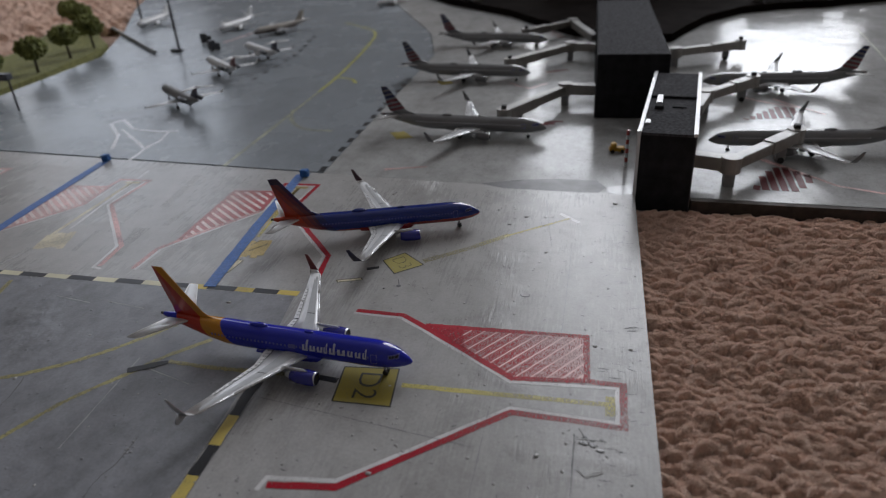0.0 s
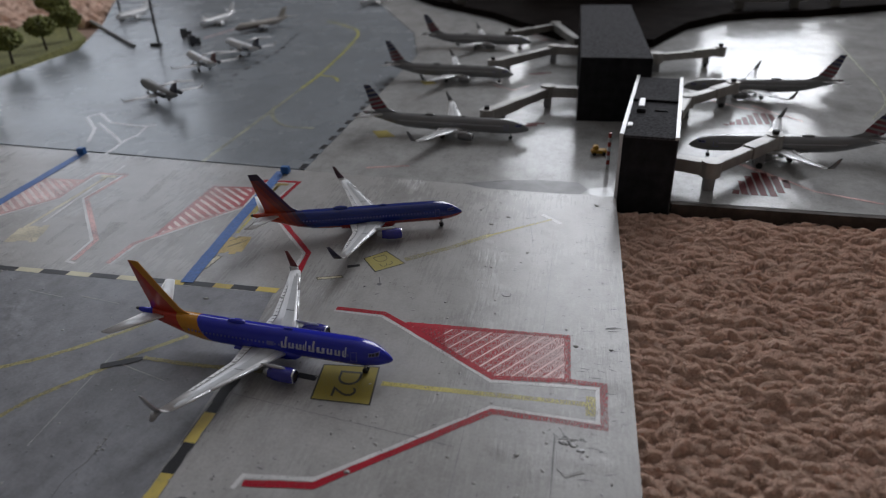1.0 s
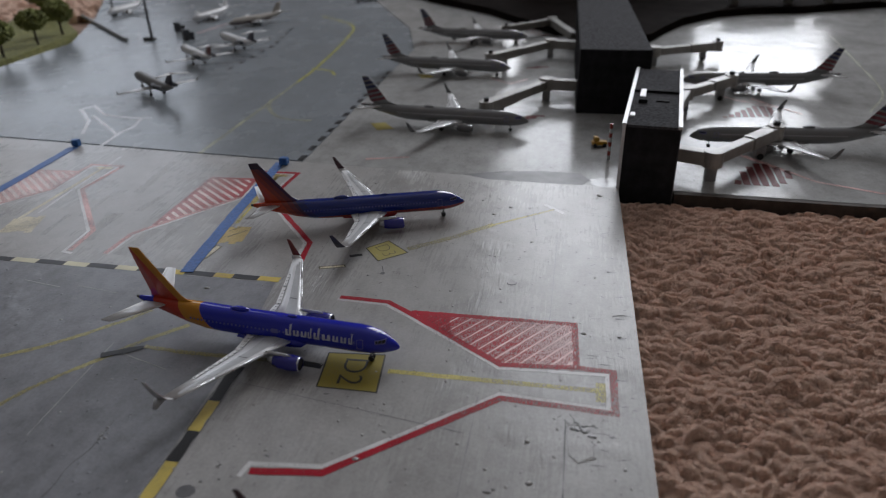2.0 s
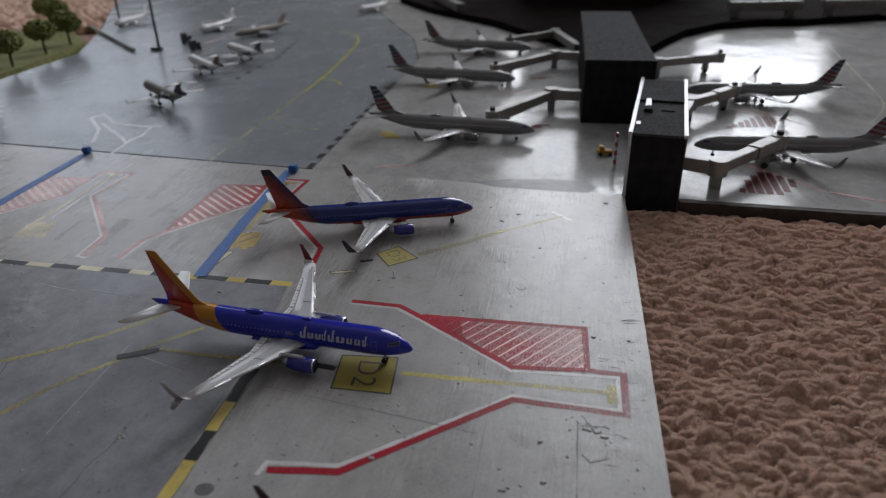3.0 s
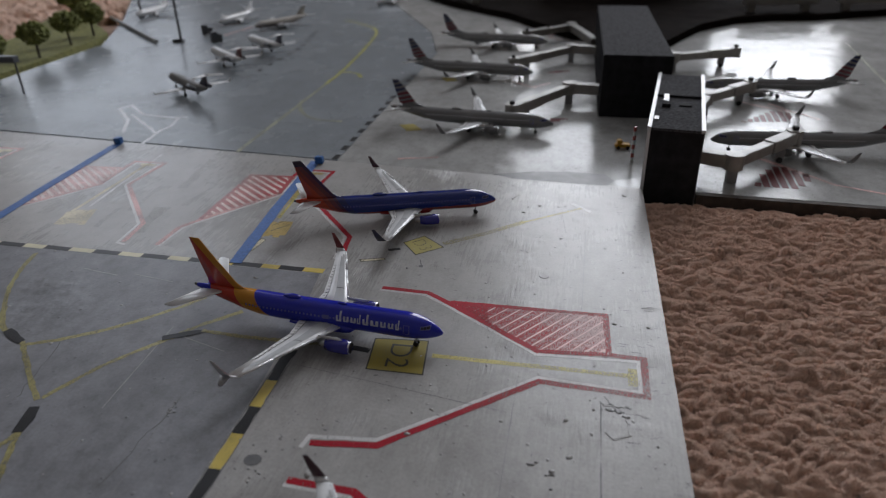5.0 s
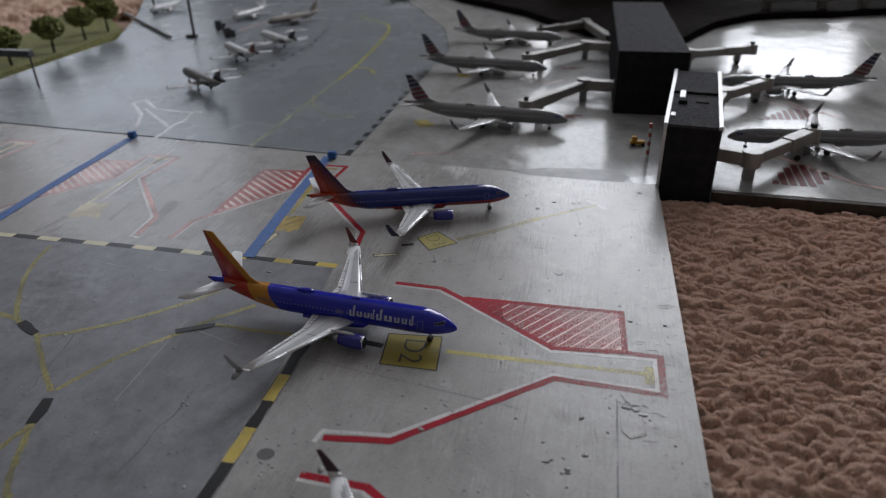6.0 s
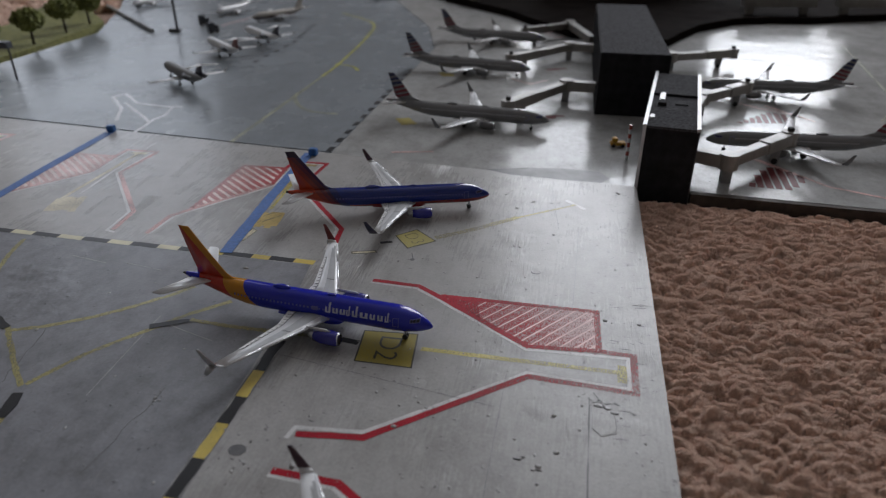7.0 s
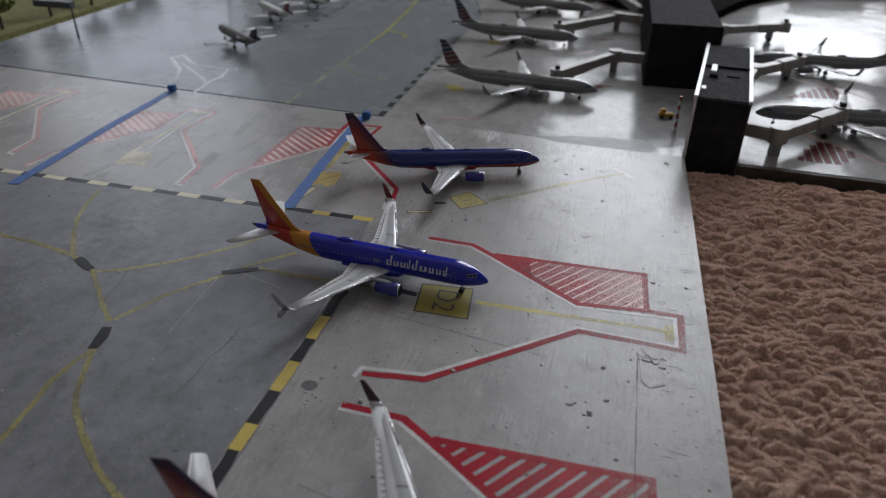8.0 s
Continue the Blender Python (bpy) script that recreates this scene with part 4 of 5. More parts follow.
        if wordmark:
            letters = [(17.5, 2.0, 3.6), (20.0, 2.0, 2.4), (22.5, 2.0, 2.4), (24.8, 1.2, 3.3), (26.6, 2.0, 3.6), (29.2, 2.8, 2.4), (32.6, 1.9, 2.4), (35.1, 1.9, 2.4), (37.6, 1.3, 3.3)]
            for s, w, h in letters:
                s = 57.0 - s - w
                a, b, top = 14.4 + (s - 18.1) * 1.1, 14.4 + (s + w * 0.92 - 18.1) * 1.1, 8.5 + h * (0.92 if h > 3 else 0.80)
                stem, low = (b - a) * 0.36, 8.5 + (0.0 if h > 3 else 0.1)
                part("wordmark_bar", side_strip(k, a, a + stem, low, top, sd, 0.09, 1), M_DECAL, ac)
                part("wordmark_bar", side_strip(k, b - stem, b, low, min(top, 10.5), sd, 0.09, 1), M_DECAL, ac)
                part("wordmark_bar", side_strip(k, a + stem, b - stem, low, low + 0.5, sd, 0.09, 1), M_DECAL, ac)
    # fin with dorsal fillet
    kx = 98.7 * (k - 1)
    hz = height - 31.0
    fin = [(-72 * k, 0, 12.2, 20.5, 0.8, 90), (-78.0 * k, 0, 13.4, 14.8, 0.9, 90), (-81.3 - kx, 0, 15.2, 12.0, 1.2, 90), (-87.7 - kx, 0, 23.5, 8.1, 0.9, 90), (-93.8 - kx, 0, 32.0 + hz, 4.2, 0.5, 90)]
    part("fin", foil_mesh(fin), paint, ac, smooth=True)
    if dome:
        bm = bmesh.new()
        for dx, rr in ((-38, 0.9), (-58, 1.8)):
            bmesh.ops.create_uvsphere(bm, u_segments=10, v_segments=6, radius=rr, matrix=Matrix.Translation((dx * k, 0, 13.0)) @ Matrix.Diagonal((2.0, 0.7, 0.55, 1)))
        part("antenna_dome", bm, paint, ac, smooth=True)
    if dome and not wordmark:
        bm = bmesh.new()
        bmesh.ops.create_uvsphere(bm, u_segments=10, v_segments=6, radius=1.0, matrix=Matrix.Translation((-57 * k, 0, 13.35)) @ Matrix.Diagonal((1.5, 0.7, 0.5, 1)))
        part("dome_cap", bm, M_DOMEPALE, ac, "pale antenna cap", True)
    part("tail_cone", rod(bmesh.new(), (-97.9 * k, 0, 12.1), (-99.6 * k, 0, 12.3), 0.7, 0.45), M_INTAKE, ac)
    # nose gear
    bm = bmesh.new()
    rod(bm, (-10.2 * k, 0, 4.6), (-10.2 * k, 0, 1.0), 0.4)
    gear = part("nose_gear", bm, M_WINGPANEL, ac)
    for y in (0.7, -0.7):
        part("wheel", wheel(bmesh.new(), -10.2 * k, y, 1.0, 1.0, 0.6), M_RUBBER, gear)
    return ac


def regional_jet(label, group, body, fin_mat, wing_mat):
    """A small low-wing jet with two engines at the rear and a T-tail, nose at the origin, heading +x."""
    ac = empty("model_regional_jet", None, label, "model airplane", group)
    bm = fuselage_mesh(0.80)
    bmesh.ops.scale(bm, vec=(1, 0.86, 0.86), verts=bm.verts)
    bmesh.ops.translate(bm, vec=(0, 0, 2.2), verts=bm.verts)
    part("fuselage", bm, body, ac, smooth=True)
    for sd in (1, -1):
        wing = part("wing", foil_mesh([(-31, 2.0 * sd, 5.4, 13.0, 1.6, 0), (-37, 12 * sd, 6.0, 7.6, 1.1, 0), (-46, 30 * sd, 7.4, 3.4, 0.6, 0)]), wing_mat, ac, "grey swept wing", True)
        part("winglet", foil_mesh([(-46, 30 * sd, 7.4, 3.4, 0.5, 60 * sd), (-49, 31.2 * sd, 10.6, 1.6, 0.3, 76 * sd)]), wing_mat, wing, smooth=True)
        eng = part("engine", rod(bmesh.new(), (-56, 6.6 * sd, 11.0), (-67, 6.6 * sd, 11.0), 2.1, 1.5, 16), M_VEHICLE, ac, smooth=True)
        part("intake", rod(bmesh.new(), (-55.7, 6.6 * sd, 11.0), (-56.4, 6.6 * sd, 11.0), 1.8, 1.8, 16), M_INTAKE, eng, "dark intake")
        part("pylon", box_mesh(-65, min(3.0 * sd, 5.2 * sd), 10.6, -58, max(3.0 * sd, 5.2 * sd), 11.3, bevel=0.2), body, ac)
        bm = rod(bmesh.new(), (-42, 5.0 * sd, 5.6), (-42, 5.0 * sd, 1.3), 0.6)
        gear = part("main_gear", bm, M_WINGPANEL, ac)
        part("wheel", wheel(bmesh.new(), -42, 5.0 * sd, 1.4, 1.4, 1.6), M_RUBBER, gear)
        part("tailplane", foil_mesh([(-74.5, 0.2 * sd, 22.4, 6.4, 0.7, 0), (-80.5, 12.0 * sd, 22.0, 3.4, 0.4, 0)]), M_WHITEPLASTIC, ac, smooth=True)
    part("fin", foil_mesh([(-61, 0, 12.0, 16.5, 1.2, 90), (-73.8, 0, 22.6, 7.4, 0.8, 90)]), fin_mat, ac, "dark painted fin", True)
    part("windscreen", side_strip(0.80, 2.6, 4.8, 9.0, 9.8, 1, 0.1, 2), M_WINDOW, ac)
    bm = rod(bmesh.new(), (-9, 0, 6.5), (-9, 0, 1.2), 0.5)
    gear = part("nose_gear", bm, M_WINGPANEL, ac)
    part("wheel", wheel(bmesh.new(), -9, 0, 1.2, 1.2, 1.6), M_RUBBER, gear)
    return ac


def placed(ob, x, y, turn, s=1.0, z=0.0):
    ob.matrix_basis = mmpose(x, y, z, turn) @ Matrix.Diagonal((s, s, s, 1))
    return ob


placed(airliner("diecast airliner, glossy royal blue with gold and red tail", L_NEW, k=0.97, wordmark=True, tip_mat=M_WINGLETRED), -76.8, -157.9, -5.0, z=0.06)
old = placed(airliner("diecast airliner, blue with red belly and orange tail", L_OLD, k=0.975, tip="blend", group="blue red-bellied airliners"), -73.0, -42.0, 17.5, z=0.06)
copy_thing(old, mmpose(-31.2, -262.9, 0.06, 9.7))
silver = placed(airliner("diecast airliner, silver grey body with striped tail", L_SILVER, k=1.11, tip="blend", nacelle=M_SILVER, tip_mat=M_SILVER, height=29.5, group="silver airliners at the terminal"), -51, 83, -4.5)
copy_thing(silver, mmpose(-74, 222, 0, -5))
copy_thing(silver, mmpose(-69, 352, 0, -5))
copy_thing(silver, mmpose(55, 197, 0, 183))
copy_thing(silver, mmpose(43, 67, 0, 183))
regional = placed(airliner("small white regional jet with dark tail", L_WHITE, k=0.9, span=33, tip="none", nacelle=M_WHITEPLASTIC, height=24, group="white regional jets", dome=False), -600, 470, 268, 0.85)
copy_thing(regional, mmpose(-464, 432, 0, 262))
placed(airliner("small tan-grey jet with brown belly and dark tail", L_TAN, k=0.9, span=33, tip="none", nacelle=M_VEHICLE, height=24, group="white regional jets", dome=False), -408, 408, 238, 0.85)
copy_thing(regional, mmpose(-318, 600, 0, 250))
placed(regional_jet("small grey regional jet model with dark blue T-tail", "parked regional jets", M_BRIDGEGREY, M_WINGLETDARK, M_WING), -371, 166, 141)
placed(regional_jet("small white regional jet model with dark red T-tail", "parked regional jets", M_WHITEPLASTIC, M_WINGLETRED, M_WING), -387, 268, 137)
placed(regional_jet("small white regional jet model with navy T-tail", "parked regional jets", M_WHITEPLASTIC, M_WINGLETDARK, M_WING), -378, 329, 139)

# ================= terminal =================


def terminal_block(label, m, w, d, h, rim, z0):
    t = empty("terminal_building", m, label, "model building")
    part("body", box_mesh(0, 0, z0, w, d, h, bevel=0.3), M_TERMINAL, t)
    # the rimmed block's pale left strip is added for its side wall's reflection
    for a in ((0.0, 1.5 if rim else 0.5), (w - 0.5, w)):
        part("corner_trim_sheen", box_mesh(a[0], -0.25, z0, a[1], 0.0, h), M_TRIM if rim and a[0] < 1 else M_TRIMDARK, t)
    part("roof", box_mesh(1.0, 1.0, h - 0.2, w - 1.0, d - 1.0, h + 0.25), M_TERMROOF, t, "dull charcoal flat roof")
    if rim:
        for a in ((-0.3, 0, 1.7, d), (w - 1.7, 0, w + 0.3, d)):
            part("parapet", box_mesh(a[0], a[1], h - 1.0, a[2], a[3], h + 1.2, bevel=0.2), M_TRIM, t, "pale silver parapet strip")
        part("parapet", box_mesh(1.7, -0.2, h - 0.6, w - 1.7, 0.7, h + 0.7), M_TERMROOF, t)
        part("roof_divider", box_mesh(1.7, 62, h, w - 1.7, 64, h + 1.6), M_TERMINAL, t)
        part("roof_unit", box_mesh(5, 40, h, 9.5, 46, h + 2.2, bevel=0.3), M_TERMINAL, t)
        part("roof_unit", box_mesh(14, 44, h, 21, 50, h + 0.9, bevel=0.3), M_TERMINAL, t)
        part("roof_duct", box_mesh(5.3, 46, h, 8.3, 61, h + 2.6, bevel=0.3), M_TRIM, t, "pale roof duct")
        part("roof_unit", box_mesh(2.2, 14, h, 4.6, 20, h + 1.2, bevel=0.2), M_TRIM, t)
    return t


terminal_block("low matte black terminal block with pale parapets", mmpose(-1.2, -1.0, 0, -7.5), 27.5, 119, 33.0, True, -8.0)
terminal_block("tall matte black terminal block with charcoal roof", mmpose(-22, 127, 0, 0.5), 46, 222, 42.0, False, -0.1)


def jet_bridge(label, root, rotunda, cab, group, top=15.0, skin=M_BRIDGE):
    """A boarding bridge: fixed walkway from the building, rotunda on a post, telescoping tunnel, cab and wheeled leg."""
    b = empty("jet_bridge", None, label, "jet bridge", group)

    def tunnel(name, p, q, w, h, z):
        d = Vector(q) - Vector(p)
        bm = box_mesh(0, -w / 2, z - h, d.length, w / 2, z, bevel=0.4)
        ob = part(name, bm, skin, b)
        ob.matrix_basis = mmpose(p[0], p[1], 0, math.degrees(math.atan2(d.y, d.x)))
        return ob

    tunnel("fixed_walkway", root, rotunda, 7.5, 7.0, top)
    rx, ry = rotunda
    part("rotunda", rod(bmesh.new(), (rx, ry, top - 7.6), (rx, ry, top + 0.7), 5.2, 5.2, 20), skin, b)
    part("column", box_mesh(rx - 2.6, ry - 2.6, -0.1, rx + 2.6, ry + 2.6, top - 7), M_BRIDGEGREY, b)
    mid = Vector(rotunda).lerp(Vector(cab), 0.55)
    tunnel("inner_tunnel", rotunda, mid, 6.4, 6.0, top - 0.6)
    tunnel("outer_tunnel", mid, cab, 7.4, 7.0, top)
    cx, cy = cab
    part("cab", rod(bmesh.new(), (cx, cy, top - 7.6), (cx, cy, top + 0.6), 4.8, 4.8, 12), skin, b)
    leg = Vector(rotunda).lerp(Vector(cab), 0.78)
    lg = part("drive_leg", box_mesh(leg.x - 2.4, leg.y - 3.4, 1.5, leg.x + 2.4, leg.y + 3.4, top - 6.5), M_BRIDGEGREY, b)
    for y in (-3.4, 3.4):
        part("wheel", wheel(bmesh.new(), leg.x, leg.y + y, 1.6, 1.7, 1.2), M_RUBBER, lg)
    bm = bmesh.new()
    box(bm, cx - 1.5, cy - 1.5, top + 0.5, cx + 1.5, cy + 1.5, top + 2.8)
    part("roof_unit", bm, M_RUBBER, b)
    return b


BR = "boarding bridges"
LBR = "off-white boarding bridge model reaching to an airliner"
jet_bridge(LBR, (-22, 156), (-43, 158), (-79, 95), BR)
jet_bridge(LBR, (-22, 294), (-45, 297), (-92, 235), BR)
jet_bridge("dull taupe boarding bridge model reaching to an airliner", (-24, 330), (-48, 412), (-91, 362), BR, skin=M_SPARE)
jet_bridge(LBR, (29, 24), (47, 17), (88, 64), BR)
jet_bridge(LBR, (40, 108), (50, 142), (86, 180), BR)
jet_bridge(LBR, (24, 265), (42, 272), (97, 300), BR)

# spare bridges and buildings at the far edge of the boards
for x, y, tn, ln in ((-200, 640, -66, 120), (192, 560, 10, 85), (304, 580, 8, 90)):
    sp = empty("spare_bridge", mmpose(x, y, 8.0 if x > 0 else 0, tn), "spare pale boarding bridge lying at the board edge", "jet bridge", "spare bridges")
    part("tunnel", box_mesh(-ln / 2, -6, 8, ln / 2, 6, 18, bevel=0.6), M_SPARE, sp)
    for lx in (-ln * 0.4, ln * 0.35):
        part("leg", box_mesh(lx - 4, -4, -0.1, lx + 4, 4, 8), M_SPARE, sp)

bx = empty("storage_tote", None, "dark slate blue storage tote standing on a blanket", "storage tote")
part("body", slab([(-108, 806), (-62, 749), (96, 724), (150, 790), (176, 870), (170, 1120), (-108, 1120)], 7.9, 170), M_SLATE, bx)
part("lid", slab([(-114, 803), (-65, 743), (99, 718), (156, 787), (182, 868), (176, 1126), (-114, 1126)], 170, 184), M_SLATE, bx)

# dark cloth beyond the boards
bm = slab([(-290, 730), (-220, 620), (-125, 520), (-85, 455), (-45, 400), (10, 372), (47, 366), (64, 407), (91, 464), (135, 514), (179, 536), (226, 543), (325, 590), (600, 660), (900, 1300), (-300, 1300)], -9, 8.0)
tagged(part("dark_blanket", bm, M_DARKCLOTH), "dark brown blanket spread on the floor", "blanket")
tagged(part("slate_cushion", box_mesh(245, 880, 7.9, 860, 1250, 40, bevel=12), M_SLATE, smooth=True), "slate blue flat cushion on the dark blanket", "cushion")

# service vehicle and striped post
v = empty("baggage_tug", mmpose(-8, 62, 0, 8), "small yellow baggage tug on the apron", "model vehicle")
part("chassis", box_mesh(-4.5, -2.2, 1.0, 4.5, 2.2, 3.2, bevel=0.4), M_ORANGE, v)
part("cab", box_mesh(-3.5, -2.0, 3.2, -0.4, 2.0, 5.8, bevel=0.5), M_ORANGE, v)
for wx in (-2.8, 2.8):
    for wy in (-2.2, 2.2):
        bm = bmesh.new()
        wheel(bm, wx, wy, 1.1, 1.1, 0.8)
        part("wheel", bm, M_RUBBER, v)
v = empty("striped_post", mmpose(-3.5, 40), "thin red and white striped post", "post")
for i in range(8):
    part("band", rod(bmesh.new(), (0, 0, i * 2.6 - 0.1), (0, 0, i * 2.6 + 2.6), 0.9, 0.9, 10), M_REDPLASTIC if i % 2 else M_WHITEPLASTIC, v)
for x, y, tn in ((-455, 385, 20), (-424, 346, 50)):
    v = empty("service_truck", mmpose(x, y, 0, tn), "small dark service truck on the taxiway", "model vehicle", "service trucks")
    part("chassis", box_mesh(-6, -3, 1, 6, 3, 4, bevel=0.4), M_VEHICLE, v)
    part("cab", box_mesh(1.5, -2.8, 4, 5.5, 2.8, 8, bevel=0.5), M_VEHICLE, v)
    part("box_body", box_mesh(-6, -3, 4, 1, 3, 11, bevel=0.4), M_VEHICLE, v)
    for wx in (-3.5, 3.5):
        for wy in (-2.8, 2.8):
            part("wheel", wheel(bmesh.new(), wx, wy, 1.2, 1.2, 1.0), M_RUBBER, v)

# light poles and a fallen rail
for x, y, h, base in ((-464, 342, 95, True), (-607, 492, 95, False), (-481, 127, 29, False)):
    v = empty("light_pole", mmpose(x, y), "thin dark grey model floodlight pole", "light pole", "light poles")
    part("mast", rod(bmesh.new(), (0, 0, -0.3), (0, 0, h), 1.5 if h > 40 else 0.9, 1.1 if h > 40 else 0.7, 10), M_POLE, v)
    if h < 40:
        part("lamp_arm", box_mesh(-34, -3.5, h - 4, 2, 3.5, h + 1, bevel=0.5), M_VEHICLE, v, "dark grey lamp arm")
        continue
    part("base", box_mesh(-9 if base else -3, -2.5, -0.3, 3, 2.5, 3, bevel=0.4), M_POLE, v)
    if h > 40:
        part("lamp_head", box_mesh(-9, -2, h, 9, 2, h + 3, bevel=0.4), M_POLE, v)
v = part("fallen_rail", rod(bmesh.new(), (-640, 474, 2.2), (-487, 332, 2.0), 1.8, 1.8, 10), M_BRIDGEGREY)
tagged(v, "thin grey rail lying on the taxiway board", "rail")

# ================= grass strip and trees =================
bm = slab([(-545, 90), (-551, 244), (-563, 320), (-577, 376), (-640, 440), (-690, 512), (-735, 490), (-690, 390), (-665, 330), (-660, 90)], -10, 1.6)
tagged(part("grass_strip", bm, M_GRASS), "strip of green model grass along the board", "grass")


def tree(label, m, h, r, seed):
    t = empty("tree", m, label, "model tree", "model trees")
    rnd = random.Random(seed)
    bm = bmesh.new()
    rod(bm, (0, 0, 0), (rnd.uniform(-1, 1), 0, h * 0.55), 1.5, 1.0, 8)
    for a in range(5):
        an = a * 1.26 + rnd.random()
        rod(bm, (0, 0, h * 0.42), (r * 0.6 * math.cos(an), r * 0.6 * math.sin(an), h * 0.72), 0.7, 0.3, 5)
    part("trunk", bm, M_BARK, t)
    bm = bmesh.new()
    for i in range(380):
        while True:
            p = Vector((rnd.uniform(-1, 1), rnd.uniform(-1, 1), rnd.uniform(-1, 1)))
            if 0.45 < p.length < 1.0:
                break
        p = Vector((p.x * r, p.y * r, h * 0.72 + p.z * r * 0.72))
        s = rnd.uniform(0.08, 0.17) * r
        made = bmesh.ops.create_icosphere(bm, subdivisions=1, radius=s, matrix=Matrix.Translation(p))["verts"]
        for q in made:
            q.co += Vector((rnd.uniform(-1, 1), rnd.uniform(-1, 1), rnd.uniform(-1, 1))) * s * 0.4
    part("crown", bm, M_LEAF, t)
    return t


for i, (x, y, h, r) in enumerate(((-562, 132, 33, 14), (-561, 189, 33, 14), (-561, 245, 33, 14), (-571, 305, 34, 14), (-580, 356, 34, 15), (-655, 440, 36, 15), (-692, 470, 36, 15))):
    tree("foam model tree with olive green crown", mmpose(x, y, 1.4, i * 50), h, r, 20 + i)

# ================= paint lumps and chips on the near board =================
rnd = random.Random(11)
bm = bmesh.new()
for i in range(420):
    x, y = (rnd.uniform(-130, -2), rnd.uniform(-300, -5)) if rnd.random() < 0.8 else (rnd.uniform(-330, -130), rnd.uniform(-300, -100))
    s = rnd.uniform(0.15, 0.5) if rnd.random() < 0.9 else rnd.uniform(0.5, 1.1)
    bmesh.ops.create_icosphere(bm, subdivisions=1, radius=s, matrix=Matrix.Translation((x, y, 0)) @ Matrix.Rotation(rnd.random() * 6, 4, "Z") @ Matrix.Diagonal((rnd.uniform(0.8, 1.8), 1, 0.35, 1)))
tagged(part("paint_relief", bm, M_APRON, near, smooth=True), kind="stuff")
for x, y, w, d in ((-43, -206, 1.5, 0.6), (-41.5, -205, 0.7, 0.4), (-37, -209, 1.3, 0.4), (-38.5, -209.3, 0.6, 0.35), (-37, -214, 0.6, 0.35), (-29, -224, 0.9, 0.5), (-90, -246, 0.7, 0.4), (-103, -104, 0.6, 0.5)):
    bm = bmesh.new()
    bmesh.ops.create_icosphere(bm, subdivisions=2, radius=1.0, matrix=Matrix.Translation((x, y, 0)) @ Matrix.Diagonal((w * 0.8, d * 0.8, 0.32, 1)))
    part("paint_chip", bm, M_PENCILPALE, near, smooth=True)
bm = bmesh.new()
for i in range(120):
    x, y = (rnd.uniform(-16, -1.5), rnd.uniform(-260, -8)) if i < 95 else (rnd.uniform(-125, -26), rnd.uniform(-260, -8))
    ln, an = (rnd.uniform(1.0, 6.0), rnd.gauss(0.05, 0.25)) if i < 95 else (rnd.uniform(0.8, 2.5), rnd.uniform(0, 3))
    w = rnd.uniform(0.07, 0.26)
    u = Vector((math.cos(an), math.sin(an)))
    v = Vector((-u.y, u.x)) * w
    a, b = Vector((x, y)) - u * ln / 2, Vector((x, y)) + u * ln / 2
    if b.x > -0.5:
        continue
    bm.faces.new([bm.verts.new((*p, 0.045)) for p in (a, a.lerp(b, 0.5) - v, b, a.lerp(b, 0.5) + v)])
tagged(part("scuff_marks", bm, M_PENCIL, near), kind="stuff")
bm = bmesh.new()
for i in range(90):
    x, y = rnd.uniform(-330, -140), rnd.uniform(-300, -116)
    ln, an = rnd.uniform(3.0, 22.0), rnd.gauss(0.9, 0.5) if i % 3 else rnd.uniform(0, 3.1)
    u = Vector((math.cos(an), math.sin(an)))
    v = Vector((-u.y, u.x)) * rnd.uniform(0.05, 0.14)
    a, b = Vector((x, y)) - u * ln / 2, Vector((x, y)) + u * ln / 2
    if max(a.x, b.x) > -135:
        continue
    bm.faces.new([bm.verts.new((*p, 0.055)) for p in (a, a.lerp(b, 0.5) - v, b, a.lerp(b, 0.5) + v)])
tagged(part("taxiway_scratches", bm, M_PENCILPALE, near), kind="stuff")
for a in range(9):
    line("dent_rim", [(-45.5 + 1.8 * math.cos(a * 0.42 + 3), -101.7 + 1.5 * math.sin(a * 0.42 + 3)), (-45.5 + 1.8 * math.cos(a * 0.42 + 3.42), -101.7 + 1.5 * math.sin(a * 0.42 + 3.42))], 0.35, M_PENCIL, near, 0.12, 0.1, 0.03)
line("repair_edge", [(-23, -178), (-16.5, -177.5), (-15.5, -190), (-20, -192.5), (-22.5, -190), (-23, -178)], 0.45, M_APRON, near, 0.2, 0.1, 0.25)
patch("repair_patch", [(-22.6, -178.5), (-16.8, -178), (-15.9, -189.6), (-20, -192), (-22.2, -189.8)], M_APRON, near, 0.1, "raised patch of repainted filler")
bm = bmesh.new()
for i in range(40):
    if i < 9:
        x, y, s = rnd.uniform(-23, -15), rnd.uniform(-182, -177), rnd.uniform(0.3, 0.7)
    else:
        x, y, s = (rnd.gauss(-118, 4), rnd.uniform(-230, -198), rnd.uniform(0.12, 0.32)) if i < 32 else (rnd.gauss(-154, 1.2), rnd.gauss(-203, 1.5), rnd.uniform(0.2, 0.45))
    bmesh.ops.create_icosphere(bm, subdivisions=2, radius=s, matrix=Matrix.Translation((x, y, 0.1)) @ Matrix.Diagonal((rnd.uniform(0.8, 2.0), 1, 0.4, 1)))
tagged(part("filler_lumps", bm, M_LIP, near, "glossy lumps of filler", True), kind="stuff")
